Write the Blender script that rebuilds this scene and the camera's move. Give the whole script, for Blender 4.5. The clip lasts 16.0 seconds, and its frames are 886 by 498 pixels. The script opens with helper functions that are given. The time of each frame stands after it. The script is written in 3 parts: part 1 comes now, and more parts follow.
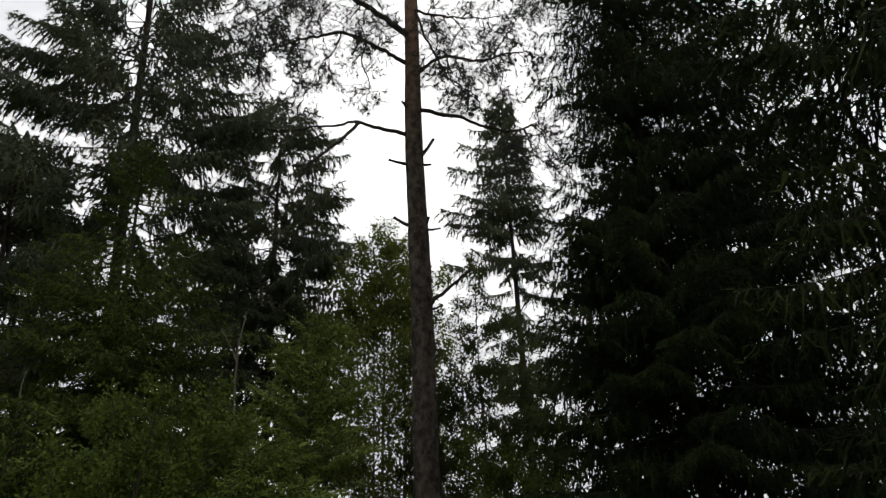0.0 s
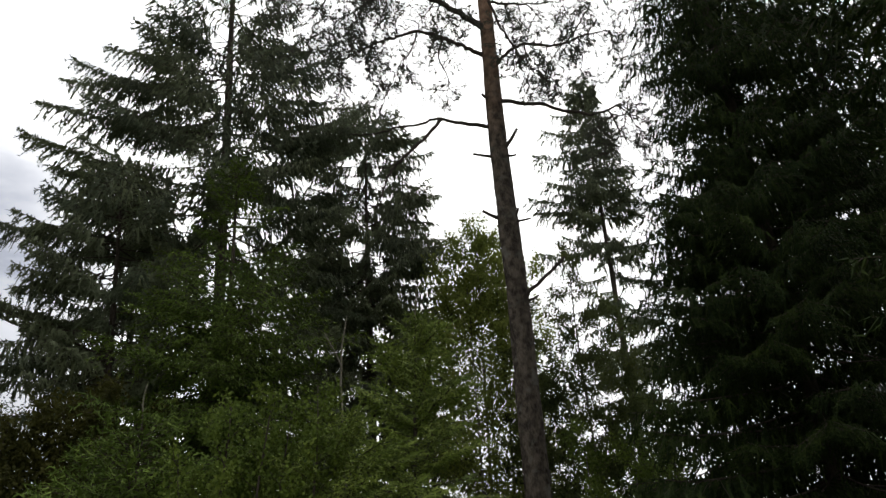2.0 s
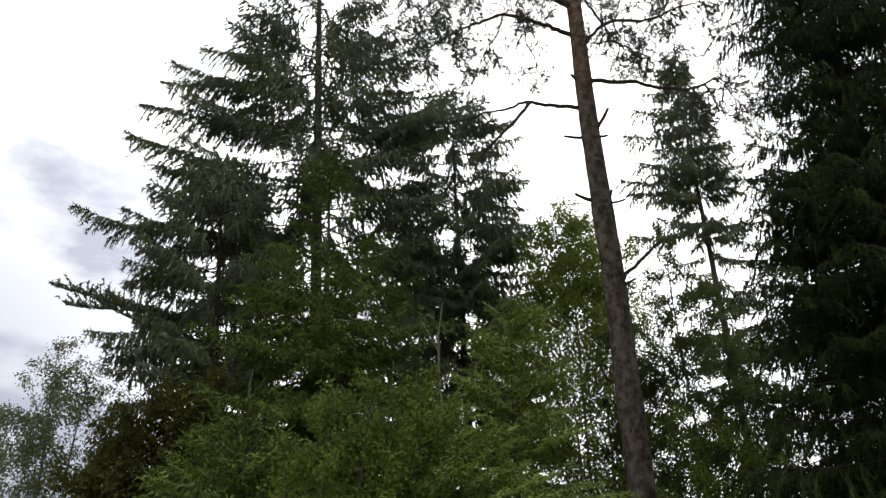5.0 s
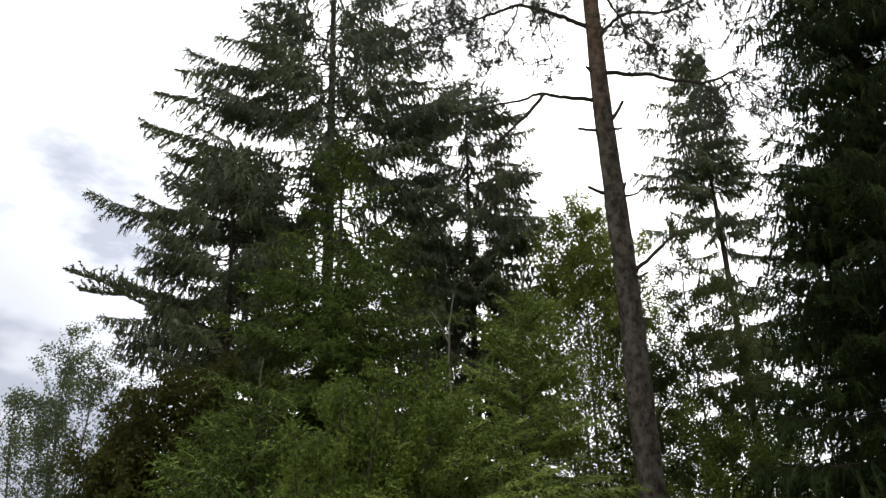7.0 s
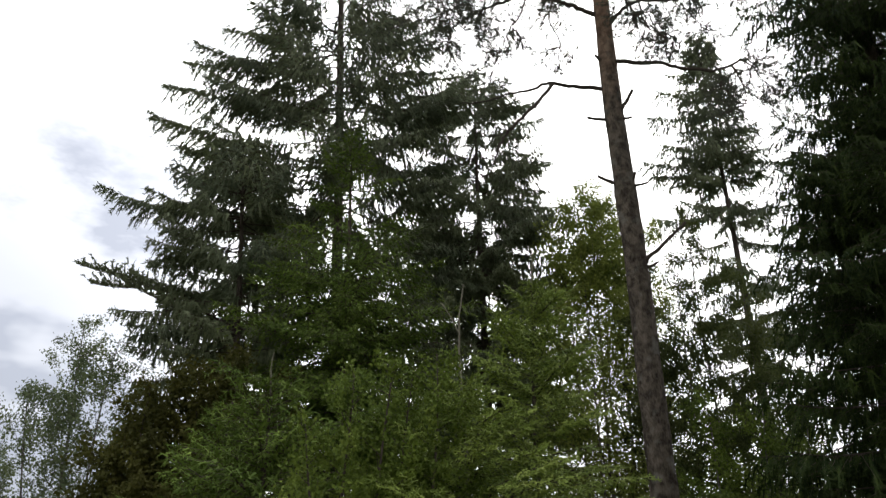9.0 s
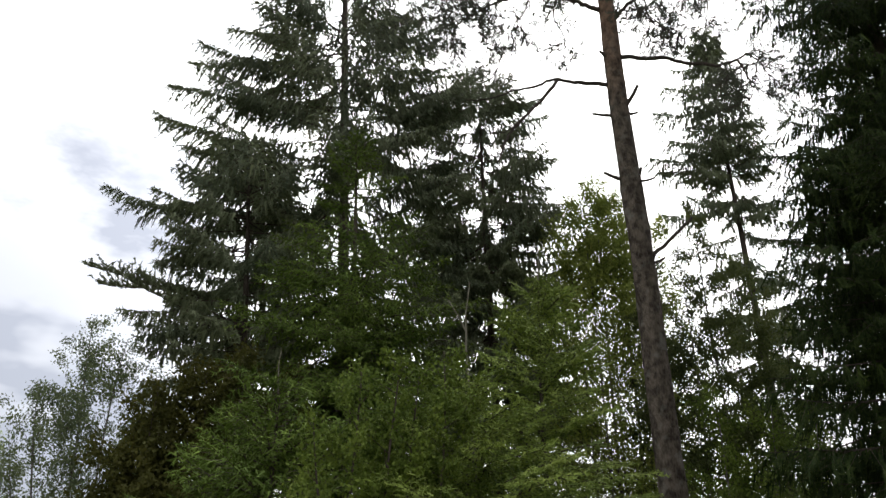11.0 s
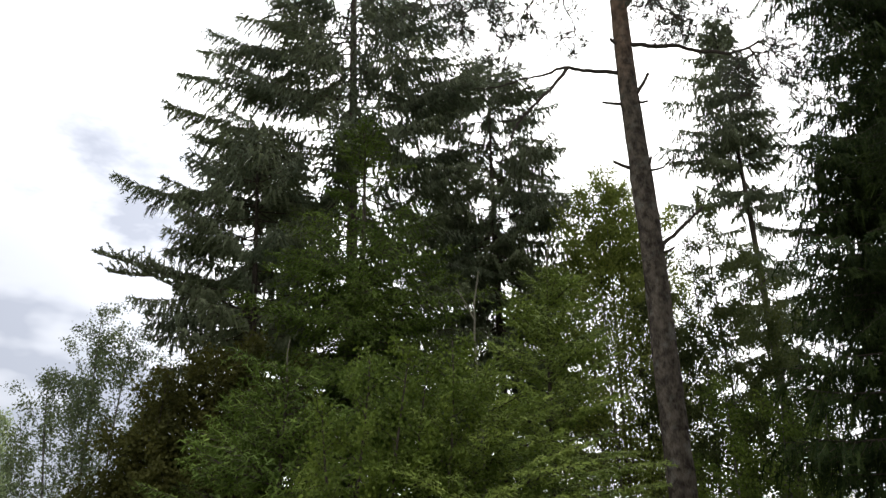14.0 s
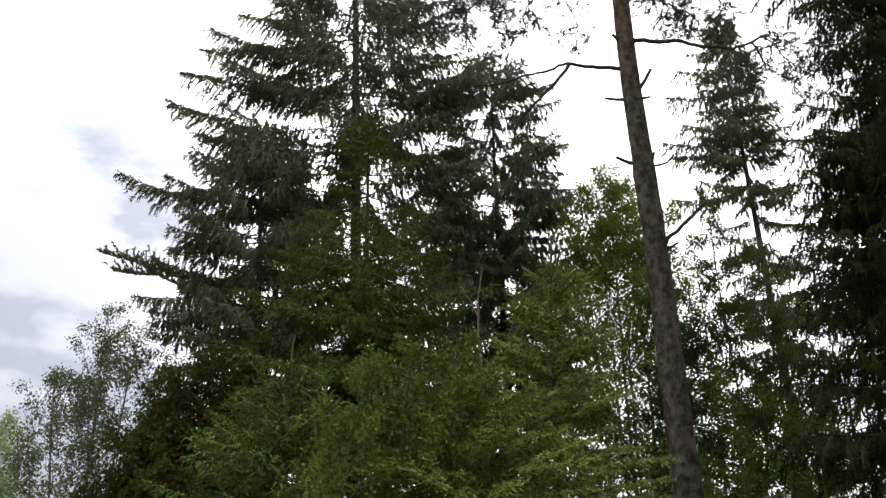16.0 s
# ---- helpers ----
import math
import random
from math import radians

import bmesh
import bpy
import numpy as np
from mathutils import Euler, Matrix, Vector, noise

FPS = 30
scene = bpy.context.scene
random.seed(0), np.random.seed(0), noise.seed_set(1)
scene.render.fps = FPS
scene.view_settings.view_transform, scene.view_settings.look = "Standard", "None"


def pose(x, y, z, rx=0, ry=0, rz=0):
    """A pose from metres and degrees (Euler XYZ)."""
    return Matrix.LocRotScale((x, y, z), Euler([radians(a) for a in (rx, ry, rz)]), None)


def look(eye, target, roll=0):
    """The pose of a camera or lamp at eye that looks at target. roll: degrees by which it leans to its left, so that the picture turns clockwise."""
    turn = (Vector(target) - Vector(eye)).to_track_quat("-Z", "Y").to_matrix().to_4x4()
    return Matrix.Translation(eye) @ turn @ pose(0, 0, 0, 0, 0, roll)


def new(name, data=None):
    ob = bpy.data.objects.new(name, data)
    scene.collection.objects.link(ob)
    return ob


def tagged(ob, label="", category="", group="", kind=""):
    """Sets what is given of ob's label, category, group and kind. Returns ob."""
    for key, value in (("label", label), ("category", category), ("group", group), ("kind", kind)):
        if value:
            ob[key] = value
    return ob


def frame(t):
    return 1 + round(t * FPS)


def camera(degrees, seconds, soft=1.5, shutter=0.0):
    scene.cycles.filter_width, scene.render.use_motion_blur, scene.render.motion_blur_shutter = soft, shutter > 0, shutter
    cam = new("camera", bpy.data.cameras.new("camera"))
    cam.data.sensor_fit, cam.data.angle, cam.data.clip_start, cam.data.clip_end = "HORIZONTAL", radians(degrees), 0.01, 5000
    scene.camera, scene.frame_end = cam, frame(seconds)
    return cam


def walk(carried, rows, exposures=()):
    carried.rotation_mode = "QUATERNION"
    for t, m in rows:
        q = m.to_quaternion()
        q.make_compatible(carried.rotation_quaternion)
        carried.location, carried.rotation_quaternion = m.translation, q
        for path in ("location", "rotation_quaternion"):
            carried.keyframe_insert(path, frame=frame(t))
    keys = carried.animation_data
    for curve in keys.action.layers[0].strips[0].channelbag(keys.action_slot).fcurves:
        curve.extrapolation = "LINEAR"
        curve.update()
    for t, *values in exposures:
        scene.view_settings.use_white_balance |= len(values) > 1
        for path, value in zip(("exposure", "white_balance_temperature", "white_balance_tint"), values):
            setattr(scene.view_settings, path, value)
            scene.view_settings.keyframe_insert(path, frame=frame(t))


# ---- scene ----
EYE = 1.6
# t, x, y, z from the eye's last place, yaw, pitch, roll
PATH = [
    (0, 0.087, -0.125, -0.051, -16.981, 27.361, 2.387),
    (0.5, 0.087, -0.122, -0.047, -16.206, 27.428, 2.371),
    (1, 0.077, -0.113, -0.041, -13.426, 27.194, 3.046),
    (1.5, 0.077, -0.095, -0.019, -11.247, 27.252, 3.082),
    (2, 0.059, -0.088, -0.015, -9.080, 27.178, 3.147),
    (2.5, 0.046, -0.079, -0.008, -6.853, 27.103, 3.128),
    (3, 0.04, -0.076, -0.007, -5.331, 26.883, 2.743),
    (3.5, 0.027, -0.063, -0.008, -4.614, 26.882, 2.472),
    (4, 0.02, -0.042, -0, -3.722, 26.711, 2.334),
    (4.5, 0.01, -0.035, -0.003, -2.874, 26.568, 2.129),
    (5, 0.007, -0.031, 0.001, -2.457, 26.464, 1.577),
    (7.5, 0.004, -0.01, 0.005, -1.958, 25.634, 0.341),
    (8, -0.001, -0.002, 0.009, -1.517, 25.451, 0.378),
    (8.5, -0.005, -0.008, 0.003, -1.246, 25.315, 0.457),
    (9, -0, -0.005, 0.005, -1.267, 25.165, 0.514),
    (11.5, -0.002, -0.002, 0.004, -0.537, 24.999, 0.690),
    (12, -0.006, -0.002, 0.005, -0.804, 25.051, 0.334),
    (12.5, -0.006, 0.001, 0.001, -0.749, 24.767, 0.287),
    (13, -0.005, 0.012, 0, -0.533, 24.669, 0.305),
    (13.5, -0.003, 0.013, 0.008, -0.286, 24.372, 0.313),
    (14, -0.004, 0.019, 0.008, -0.144, 24.206, 0.376),
    (14.5, -0.002, 0.025, 0.009, -0.261, 23.980, 0.265),
    (15, 0, 0.018, 0.009, -0.074, 23.929, 0.466),
    (15.5, -0.001, 0.017, 0.001, 0.056, 23.953, 0.512),
    (16, 0, 0, 0, 0.266, 23.984, 0.598),
]
cam = camera(60.0, 16.0, soft=1.5)
walk(cam, [(t, pose(x, y, EYE + z, 90 + p, r, a)) for t, x, y, z, a, p, r in PATH],
     exposures=[(0.0, -1.15), (0.5, -1.1), (1.0, -0.9), (1.5, -0.7), (2.0, -0.55), (3.0, -0.35), (4.0, -0.2), (5.0, -0.1), (7.5, 0.0), (16.0, 0.08)])

# ---- sky and light ----
SUN_AZ, SUN_EL = radians(-16), radians(40)      # the bright part of the cloud cover, ahead and above
sun_way = Vector((math.sin(-SUN_AZ) * math.cos(SUN_EL), math.cos(SUN_AZ) * math.cos(SUN_EL), math.sin(SUN_EL)))
world = bpy.data.worlds.new("overcast")
scene.world = world
world.use_nodes = True
wt = world.node_tree
wt.nodes.clear()


def wnode(kind, **values):
    n = wt.nodes.new(kind)
    for k, v in values.items():
        n.inputs[k].default_value = v
    return n


def wmath(op, a, b=None, c=None):
    n = wt.nodes.new("ShaderNodeMath")
    n.operation = op
    for i, v in enumerate((a, b, c)):
        if v is None:
            continue
        if isinstance(v, (int, float)):
            n.inputs[i].default_value = v
        else:
            wt.links.new(v, n.inputs[i])
    return n.outputs[0]


sky = wt.nodes.new("ShaderNodeTexSky")
sky.sky_type = "NISHITA"
sky.sun_disc = False
sky.sun_elevation, sky.sun_rotation = SUN_EL, -SUN_AZ
coord = wt.nodes.new("ShaderNodeTexCoord")
split = wt.nodes.new("ShaderNodeSeparateXYZ")
wt.links.new(coord.outputs["Generated"], split.inputs[0])
# cloud cover: soft billows, flattened towards the horizon
flat = wt.nodes.new("ShaderNodeMapping")
flat.inputs["Scale"].default_value = (1.0, 1.0, 2.2)
flat.inputs["Location"].default_value = (0.35, 0.1, 0.6)
wt.links.new(coord.outputs["Generated"], flat.inputs[0])
billow = wnode("ShaderNodeTexNoise", Scale=2.3, Detail=5.0, Roughness=0.5)
wt.links.new(flat.outputs[0], billow.inputs["Vector"])
dot = wt.nodes.new("ShaderNodeVectorMath")
dot.operation = "DOT_PRODUCT"
wt.links.new(coord.outputs["Generated"], dot.inputs[0])
dot.inputs[1].default_value = sun_way
glow = wmath("POWER", wmath("MULTIPLY_ADD", dot.outputs["Value"], 0.5, 0.5), 9.0)          # 1 towards the veiled sun, 0 away from it
up = wmath("MAXIMUM", split.outputs[2], 0.0)
half = wmath("POWER", wmath("MULTIPLY_ADD", dot.outputs["Value"], 0.5, 0.5), 2.0)
bright = wmath("ADD", wmath("ADD", wmath("MULTIPLY_ADD", up, 0.5, 0.6), wmath("MULTIPLY", half, 1.25)), wmath("MULTIPLY", glow, 1.0))
grey = wt.nodes.new("ShaderNodeMapRange")
grey.interpolation_type = "SMOOTHSTEP"
grey.inputs["From Min"].default_value, grey.inputs["From Max"].default_value = 0.46, 0.60
wt.links.new(billow.outputs[0], grey.inputs["Value"])
# a bank of thicker cloud low down on the open side of the stand, and small grey clouds above it
fray = wnode("ShaderNodeTexNoise", Scale=7.0, Detail=5.0, Roughness=0.55)
wt.links.new(flat.outputs[0], fray.inputs["Vector"])
ragged_edge = wmath("MULTIPLY_ADD", fray.outputs[0], 0.016, -0.009)


def cloud_patch(way, inner, outer):
    d = wt.nodes.new("ShaderNodeVectorMath")
    d.operation = "DOT_PRODUCT"
    wt.links.new(coord.outputs["Generated"], d.inputs[0])
    d.inputs[1].default_value = way
    m = wt.nodes.new("ShaderNodeMapRange")
    m.interpolation_type = "SMOOTHSTEP"
    m.inputs["From Min"].default_value, m.inputs["From Max"].default_value = outer, inner
    wt.links.new(wmath("ADD", d.outputs["Value"], ragged_edge), m.inputs["Value"])
    return m.outputs[0]


bank = cloud_patch((-0.510, 0.825, 0.240), 1.0, 0.915)
small = cloud_patch((-0.402, 0.787, 0.468), 1.002, 0.994)
for way in ((-0.351, 0.814, 0.464), (-0.327, 0.845, 0.422), (-0.25, 0.722, 0.645)):
    small = wmath("MAXIMUM", small, cloud_patch(way, 1.002, 0.994))
thick = wmath("MINIMUM", wmath("ADD", wmath("MULTIPLY", grey.outputs[0], wmath("MULTIPLY", bank, 0.6)), wmath("ADD", wmath("MULTIPLY", bank, 0.8), wmath("MULTIPLY", small, 0.55))), 1.0)
shade_mix = wt.nodes.new("ShaderNodeMix")
shade_mix.data_type = "RGBA"
shade_mix.inputs[6].default_value = (1.0, 1.0, 1.0, 1)
shade_mix.inputs[7].default_value = (0.29, 0.305, 0.35, 1)
wt.links.new(thick, shade_mix.inputs[0])
cloud = wt.nodes.new("ShaderNodeVectorMath")
cloud.operation = "SCALE"
wt.links.new(shade_mix.outputs[2], cloud.inputs[0])
wt.links.new(bright, cloud.inputs["Scale"])
clear = wt.nodes.new("ShaderNodeVectorMath")
clear.operation = "SCALE"
wt.links.new(sky.outputs[0], clear.inputs[0])
clear.inputs["Scale"].default_value = 0.012
total = wt.nodes.new("ShaderNodeVectorMath")
wt.links.new(cloud.outputs[0], total.inputs[0])
wt.links.new(clear.outputs[0], total.inputs[1])
back = wnode("ShaderNodeBackground", Strength=1.0)
wt.links.new(total.outputs[0], back.inputs[0])
wt.links.new(back.outputs[0], wt.nodes.new("ShaderNodeOutputWorld").inputs[0])

sun = new("sun", bpy.data.lights.new("sun", "SUN"))
sun.data.energy, sun.data.angle, sun.data.color = 0.6, radians(25), (1.0, 0.97, 0.92)
sun.matrix_world = look(sun_way * 50, (0, 0, 0))

# ---- materials ----


def material(name, rough=0.8):
    m = bpy.data.materials.new(name)
    m.use_nodes = True
    nt = m.node_tree
    bsdf = nt.nodes["Principled BSDF"]
    bsdf.inputs["Roughness"].default_value = rough
    bsdf.inputs["Specular IOR Level"].default_value = 0.08
    return m, nt, bsdf


def ramp(nt, value, stops):
    r = nt.nodes.new("ShaderNodeValToRGB")
    while len(r.color_ramp.elements) < len(stops):
        r.color_ramp.elements.new(0.5)
    for e, (p, c) in zip(r.color_ramp.elements, stops):
        e.position, e.color = p, (*c, 1)
    nt.links.new(value, r.inputs[0])
    return r.outputs[0]


def noise_tex(nt, scale, detail=4.0, stretch=None):
    n = nt.nodes.new("ShaderNodeTexNoise")
    n.inputs["Scale"].default_value, n.inputs["Detail"].default_value = scale, detail
    c = nt.nodes.new("ShaderNodeTexCoord")
    if stretch:
        mp = nt.nodes.new("ShaderNodeMapping")
        mp.inputs["Scale"].default_value = stretch
        nt.links.new(c.outputs["Object"], mp.inputs[0])
        nt.links.new(mp.outputs[0], n.inputs["Vector"])
    else:
        nt.links.new(c.outputs["Object"], n.inputs["Vector"])
    return n.outputs[0]


def blend(nt, kind, a, b, fac):
    x = nt.nodes.new("ShaderNodeMix")
    x.data_type, x.blend_type = "RGBA", kind
    for i, v in ((0, fac), (6, a), (7, b)):
        if isinstance(v, (int, float)):
            x.inputs[i].default_value = v
        elif isinstance(v, tuple):
            x.inputs[i].default_value = (*v, 1)
        else:
            nt.links.new(v, x.inputs[i])
    return x.outputs[2]


def foliage(name, dark, mid, light, through_light=0.25, rough=0.7, gloss=0.08):
    """Needles or leaves: colour varies from clump to clump and from leaf to leaf."""
    m, nt, bsdf = material(name, rough)
    bsdf.inputs["Specular IOR Level"].default_value = gloss
    geo = nt.nodes.new("ShaderNodeNewGeometry")
    info = nt.nodes.new("ShaderNodeObjectInfo")
    leaf = ramp(nt, geo.outputs["Random Per Island"], [(0.0, dark), (0.5, mid), (1.0, light)])
    clump = ramp(nt, noise_tex(nt, 1.6, 3.0), [(0.35, dark), (0.55, mid), (0.75, light)])
    col = blend(nt, "MIX", leaf, clump, 0.55)
    tree = ramp(nt, info.outputs["Random"], [(0.0, (0.80, 0.85, 0.90)), (0.6, (1.0, 1.0, 1.0)), (1.0, (1.10, 1.10, 1.0))])
    col = blend(nt, "MULTIPLY", col, tree, 1.0)
    nt.links.new(col, bsdf.inputs["Base Color"])
    tl = nt.nodes.new("ShaderNodeBsdfTranslucent")
    nt.links.new(col, tl.inputs[0])
    mx = nt.nodes.new("ShaderNodeMixShader")
    mx.inputs[0].default_value = through_light
    nt.links.new(bsdf.outputs[0], mx.inputs[1])
    nt.links.new(tl.outputs[0], mx.inputs[2])
    nt.links.new(mx.outputs[0], nt.nodes["Material Output"].inputs[0])
    return m


def bark(name, low, high, stretch=(6, 6, 1.2), scale=5.0, bump=0.6):
    m, nt, bsdf = material(name, 0.9)
    big = noise_tex(nt, scale, 6.0, stretch)
    fine = noise_tex(nt, scale * 6, 4.0, stretch)
    col = blend(nt, "MIX", ramp(nt, big, [(0.35, low), (0.65, high)]), ramp(nt, fine, [(0.3, low), (0.7, high)]), 0.35)
    nt.links.new(col, bsdf.inputs["Base Color"])
    b = nt.nodes.new("ShaderNodeBump")
    b.inputs["Strength"].default_value, b.inputs["Distance"].default_value = bump, 0.02
    nt.links.new(big, b.inputs["Height"])
    nt.links.new(b.outputs[0], bsdf.inputs["Normal"])
    return m


def pine_bark():
    """Grey-brown plated bark below, thin orange flakes from about nine metres up."""
    m, nt, bsdf = material("pine_bark", 0.9)
    big = noise_tex(nt, 4.2, 7.0, (2.4, 2.4, 1.7))
    fine = noise_tex(nt, 26.0, 5.0, (1.6, 1.6, 0.6))
    lichen = noise_tex(nt, 5.0, 5.0)
    grey = blend(nt, "MIX", ramp(nt, big, [(0.38, (0.022, 0.017, 0.013)), (0.47, (0.074, 0.060, 0.046)), (0.62, (0.165, 0.138, 0.110))]),
                 ramp(nt, fine, [(0.32, (0.022, 0.017, 0.014)), (0.68, (0.13, 0.11, 0.098))]), 0.45)
    grey = blend(nt, "MIX", grey, (0.17, 0.165, 0.145), ramp(nt, lichen, [(0.56, (0, 0, 0)), (0.68, (0.55, 0.55, 0.55))]))
    orange = blend(nt, "MIX", ramp(nt, big, [(0.35, (0.170, 0.100, 0.068)), (0.65, (0.38, 0.240, 0.165))]),
                   ramp(nt, fine, [(0.3, (0.130, 0.082, 0.060)), (0.7, (0.30, 0.200, 0.150))]), 0.4)
    c = nt.nodes.new("ShaderNodeTexCoord")
    s = nt.nodes.new("ShaderNodeSeparateXYZ")
    nt.links.new(c.outputs["Object"], s.inputs[0])
    mr = nt.nodes.new("ShaderNodeMapRange")
    mr.inputs["From Min"].default_value, mr.inputs["From Max"].default_value = 9.2, 12.6
    up = nt.nodes.new("ShaderNodeMath")
    up.operation = "MULTIPLY_ADD"
    nt.links.new(big, up.inputs[0])
    up.inputs[1].default_value = 2.5
    nt.links.new(s.outputs[2], up.inputs[2])
    sub = nt.nodes.new("ShaderNodeMath")
    sub.operation = "SUBTRACT"
    nt.links.new(up.outputs[0], sub.inputs[0])
    sub.inputs[1].default_value = 1.25
    nt.links.new(sub.outputs[0], mr.inputs["Value"])
    nt.links.new(blend(nt, "MIX", grey, orange, mr.outputs[0]), bsdf.inputs["Base Color"])
    b = nt.nodes.new("ShaderNodeBump")
    b.inputs["Strength"].default_value, b.inputs["Distance"].default_value = 1.0, 0.04
    nt.links.new(fine, b.inputs["Height"])
    nt.links.new(b.outputs[0], bsdf.inputs["Normal"])
    return m


OLD_NEEDLES = foliage("old_spruce_needles", (0.050, 0.060, 0.033), (0.126, 0.148, 0.084), (0.222, 0.250, 0.140), 0.25, 0.65, 0.15)
# near-black spruce needles: the deep shade of the backlit trees is put into the colour
SHADE_DARK_NEEDLES = foliage("shade_tinted_spruce_needles", (0.010, 0.018, 0.006), (0.024, 0.038, 0.010), (0.070, 0.096, 0.022), 0.08)
GREEN_NEEDLES = foliage("green_spruce_needles", (0.038, 0.060, 0.012), (0.115, 0.168, 0.034), (0.225, 0.310, 0.064), 0.16)
YOUNG_NEEDLES = foliage("young_spruce_needles", (0.085, 0.120, 0.026), (0.235, 0.310, 0.068), (0.390, 0.470, 0.120), 0.14, 0.6, 0.15)
PINE_NEEDLES = foliage("pine_needles", (0.045, 0.053, 0.037), (0.085, 0.096, 0.066), (0.135, 0.146, 0.098), 0.3, 0.5, 0.3)
BIRCH_LEAVES = foliage("birch_leaves", (0.068, 0.090, 0.045), (0.130, 0.160, 0.080), (0.210, 0.240, 0.125), 0.45)
# yellow-green birch leaves, brightened in colour to stand in for light from above
TOP_LEAVES = foliage("sun_tinted_birch_leaves", (0.110, 0.135, 0.030), (0.205, 0.240, 0.055), (0.310, 0.345, 0.095), 0.55)
LIME_LEAVES = foliage("yellow_green_leaves", (0.052, 0.076, 0.014), (0.125, 0.172, 0.032), (0.225, 0.280, 0.058), 0.26)
OLIVE_GREEN = foliage("dull_green_leaves", (0.042, 0.052, 0.018), (0.085, 0.102, 0.034), (0.140, 0.160, 0.055), 0.35)
OLIVE_LEAVES = foliage("olive_brown_leaves", (0.040, 0.042, 0.012), (0.080, 0.078, 0.020), (0.120, 0.120, 0.034), 0.3)
# far birch leaves: green lightened to stand in for haze and open light
HAZE_PALE_LEAVES = foliage("haze_pale_leaves", (0.20, 0.25, 0.12), (0.30, 0.36, 0.18), (0.40, 0.45, 0.25), 0.5)
SPRUCE_BARK = bark("spruce_bark", (0.028, 0.022, 0.018), (0.10, 0.082, 0.068))
DARK_BARK = bark("twig_bark", (0.030, 0.024, 0.020), (0.10, 0.080, 0.066), scale=9.0, bump=0.3)
GREY_TWIG = bark("grey_twig_bark", (0.10, 0.09, 0.075), (0.24, 0.22, 0.17), scale=9.0, bump=0.3)
BIRCH_BARK = bark("birch_bark", (0.05, 0.045, 0.040), (0.20, 0.18, 0.165), (1.5, 1.5, 9.0), 4.0, 0.3)
PINE_BARK = pine_bark()

# ---- mesh tools ----


class Pieces:
    """Gathers triangles; wood tubes, needles and leaves go in here."""

    def __init__(self):
        self.v, self.f, self.n = [], [], 0

    def add(self, v, f):
        self.v.append(np.asarray(v, dtype=np.float32))
        self.f.append(np.asarray(f, dtype=np.int32) + self.n)
        self.n += len(v)

    def tube(self, pts, radii, sides=5, cap=True):
        pts = np.asarray(pts, dtype=float)
        k = len(pts)
        way = np.gradient(pts, axis=0)
        way /= np.linalg.norm(way, axis=1)[:, None] + 1e-9
        ref = np.array((0.0, 0.0, 1.0)) if abs(way[0, 2]) < 0.8 else np.array((1.0, 0.0, 0.0))
        a = np.cross(way, ref)
        a /= np.linalg.norm(a, axis=1)[:, None] + 1e-9
        b = np.cross(way, a)
        ang = np.arange(sides) * 2 * np.pi / sides
        r = np.asarray(radii, dtype=float).reshape(k, 1, 1) if np.ndim(radii) < 2 else np.asarray(radii)[:, :, None]
        v = pts[:, None, :] + r * (np.cos(ang)[None, :, None] * a[:, None, :] + np.sin(ang)[None, :, None] * b[:, None, :])
        i = np.arange(k - 1)[:, None] * sides
        j = np.arange(sides)[None, :]
        p, q = (i + j).ravel(), (i + (j + 1) % sides).ravel()
        f = np.concatenate([np.stack([p, q, q + sides], 1), np.stack([p, q + sides, p + sides], 1)])
        v = v.reshape(-1, 3)
        if cap:
            v = np.vstack([v, pts[-1]])
            e = (k - 1) * sides
            jj = np.arange(sides)
            f = np.vstack([f, np.stack([e + jj, e + (jj + 1) % sides, np.full(sides, k * sides)], 1)])
        self.add(v, f)

    def needles(self, a, b, rng, per_metre=70, length=0.036, width=0.012, spread=0.75):
        """Needles all along the shoots from points a to points b."""
        a, b = np.asarray(a, dtype=float), np.asarray(b, dtype=float)
        d = b - a
        ln = np.linalg.norm(d, axis=1)
        count = np.maximum(2, rng.poisson(ln * per_metre))
        who = np.repeat(np.arange(len(a)), count)
        w = d[who] / (ln[who, None] + 1e-9)
        root = a[who] + d[who] * rng.random(len(who))[:, None]
        side = np.cross(w, rng.normal(size=w.shape))
        side /= np.linalg.norm(side, axis=1)[:, None] + 1e-9
        th = spread * (0.6 + 0.6 * rng.random(len(who)))[:, None]
        way = w * np.cos(th) + side * np.sin(th)
        flat = np.cross(way, rng.normal(size=w.shape))
        flat /= np.linalg.norm(flat, axis=1)[:, None] + 1e-9
        l = length * (0.7 + 0.6 * rng.random(len(who)))[:, None]
        flat *= width * 0.5
        v = np.stack([root - flat, root + flat, root + way * l], 1).reshape(-1, 3)
        self.add(v, np.arange(len(v)).reshape(-1, 3))

    def fingers(self, root, tip, r):
        """Needled shoots as slim three-sided cones, open where they join the twig."""
        root, tip = np.asarray(root, float), np.asarray(tip, float)
        n = len(root)
        w = tip - root
        w /= np.linalg.norm(w, axis=1)[:, None] + 1e-9
        a = np.cross(w, np.array((0.31, 0.87, 0.38)))
        a /= np.linalg.norm(a, axis=1)[:, None] + 1e-9
        c = np.cross(w, a)
        rows = [root * 0.92 + tip * 0.08 + (a * math.cos(t) + c * math.sin(t)) * r[:, None] for t in (0.0, 2.0944, 4.1888)]
        v = np.stack([*rows, tip], 1).reshape(-1, 3)
        f = np.array([[0, 1, 3], [1, 2, 3], [2, 0, 3]])
        self.add(v, (np.arange(n)[:, None, None] * 4 + f[None]).reshape(-1, 3))

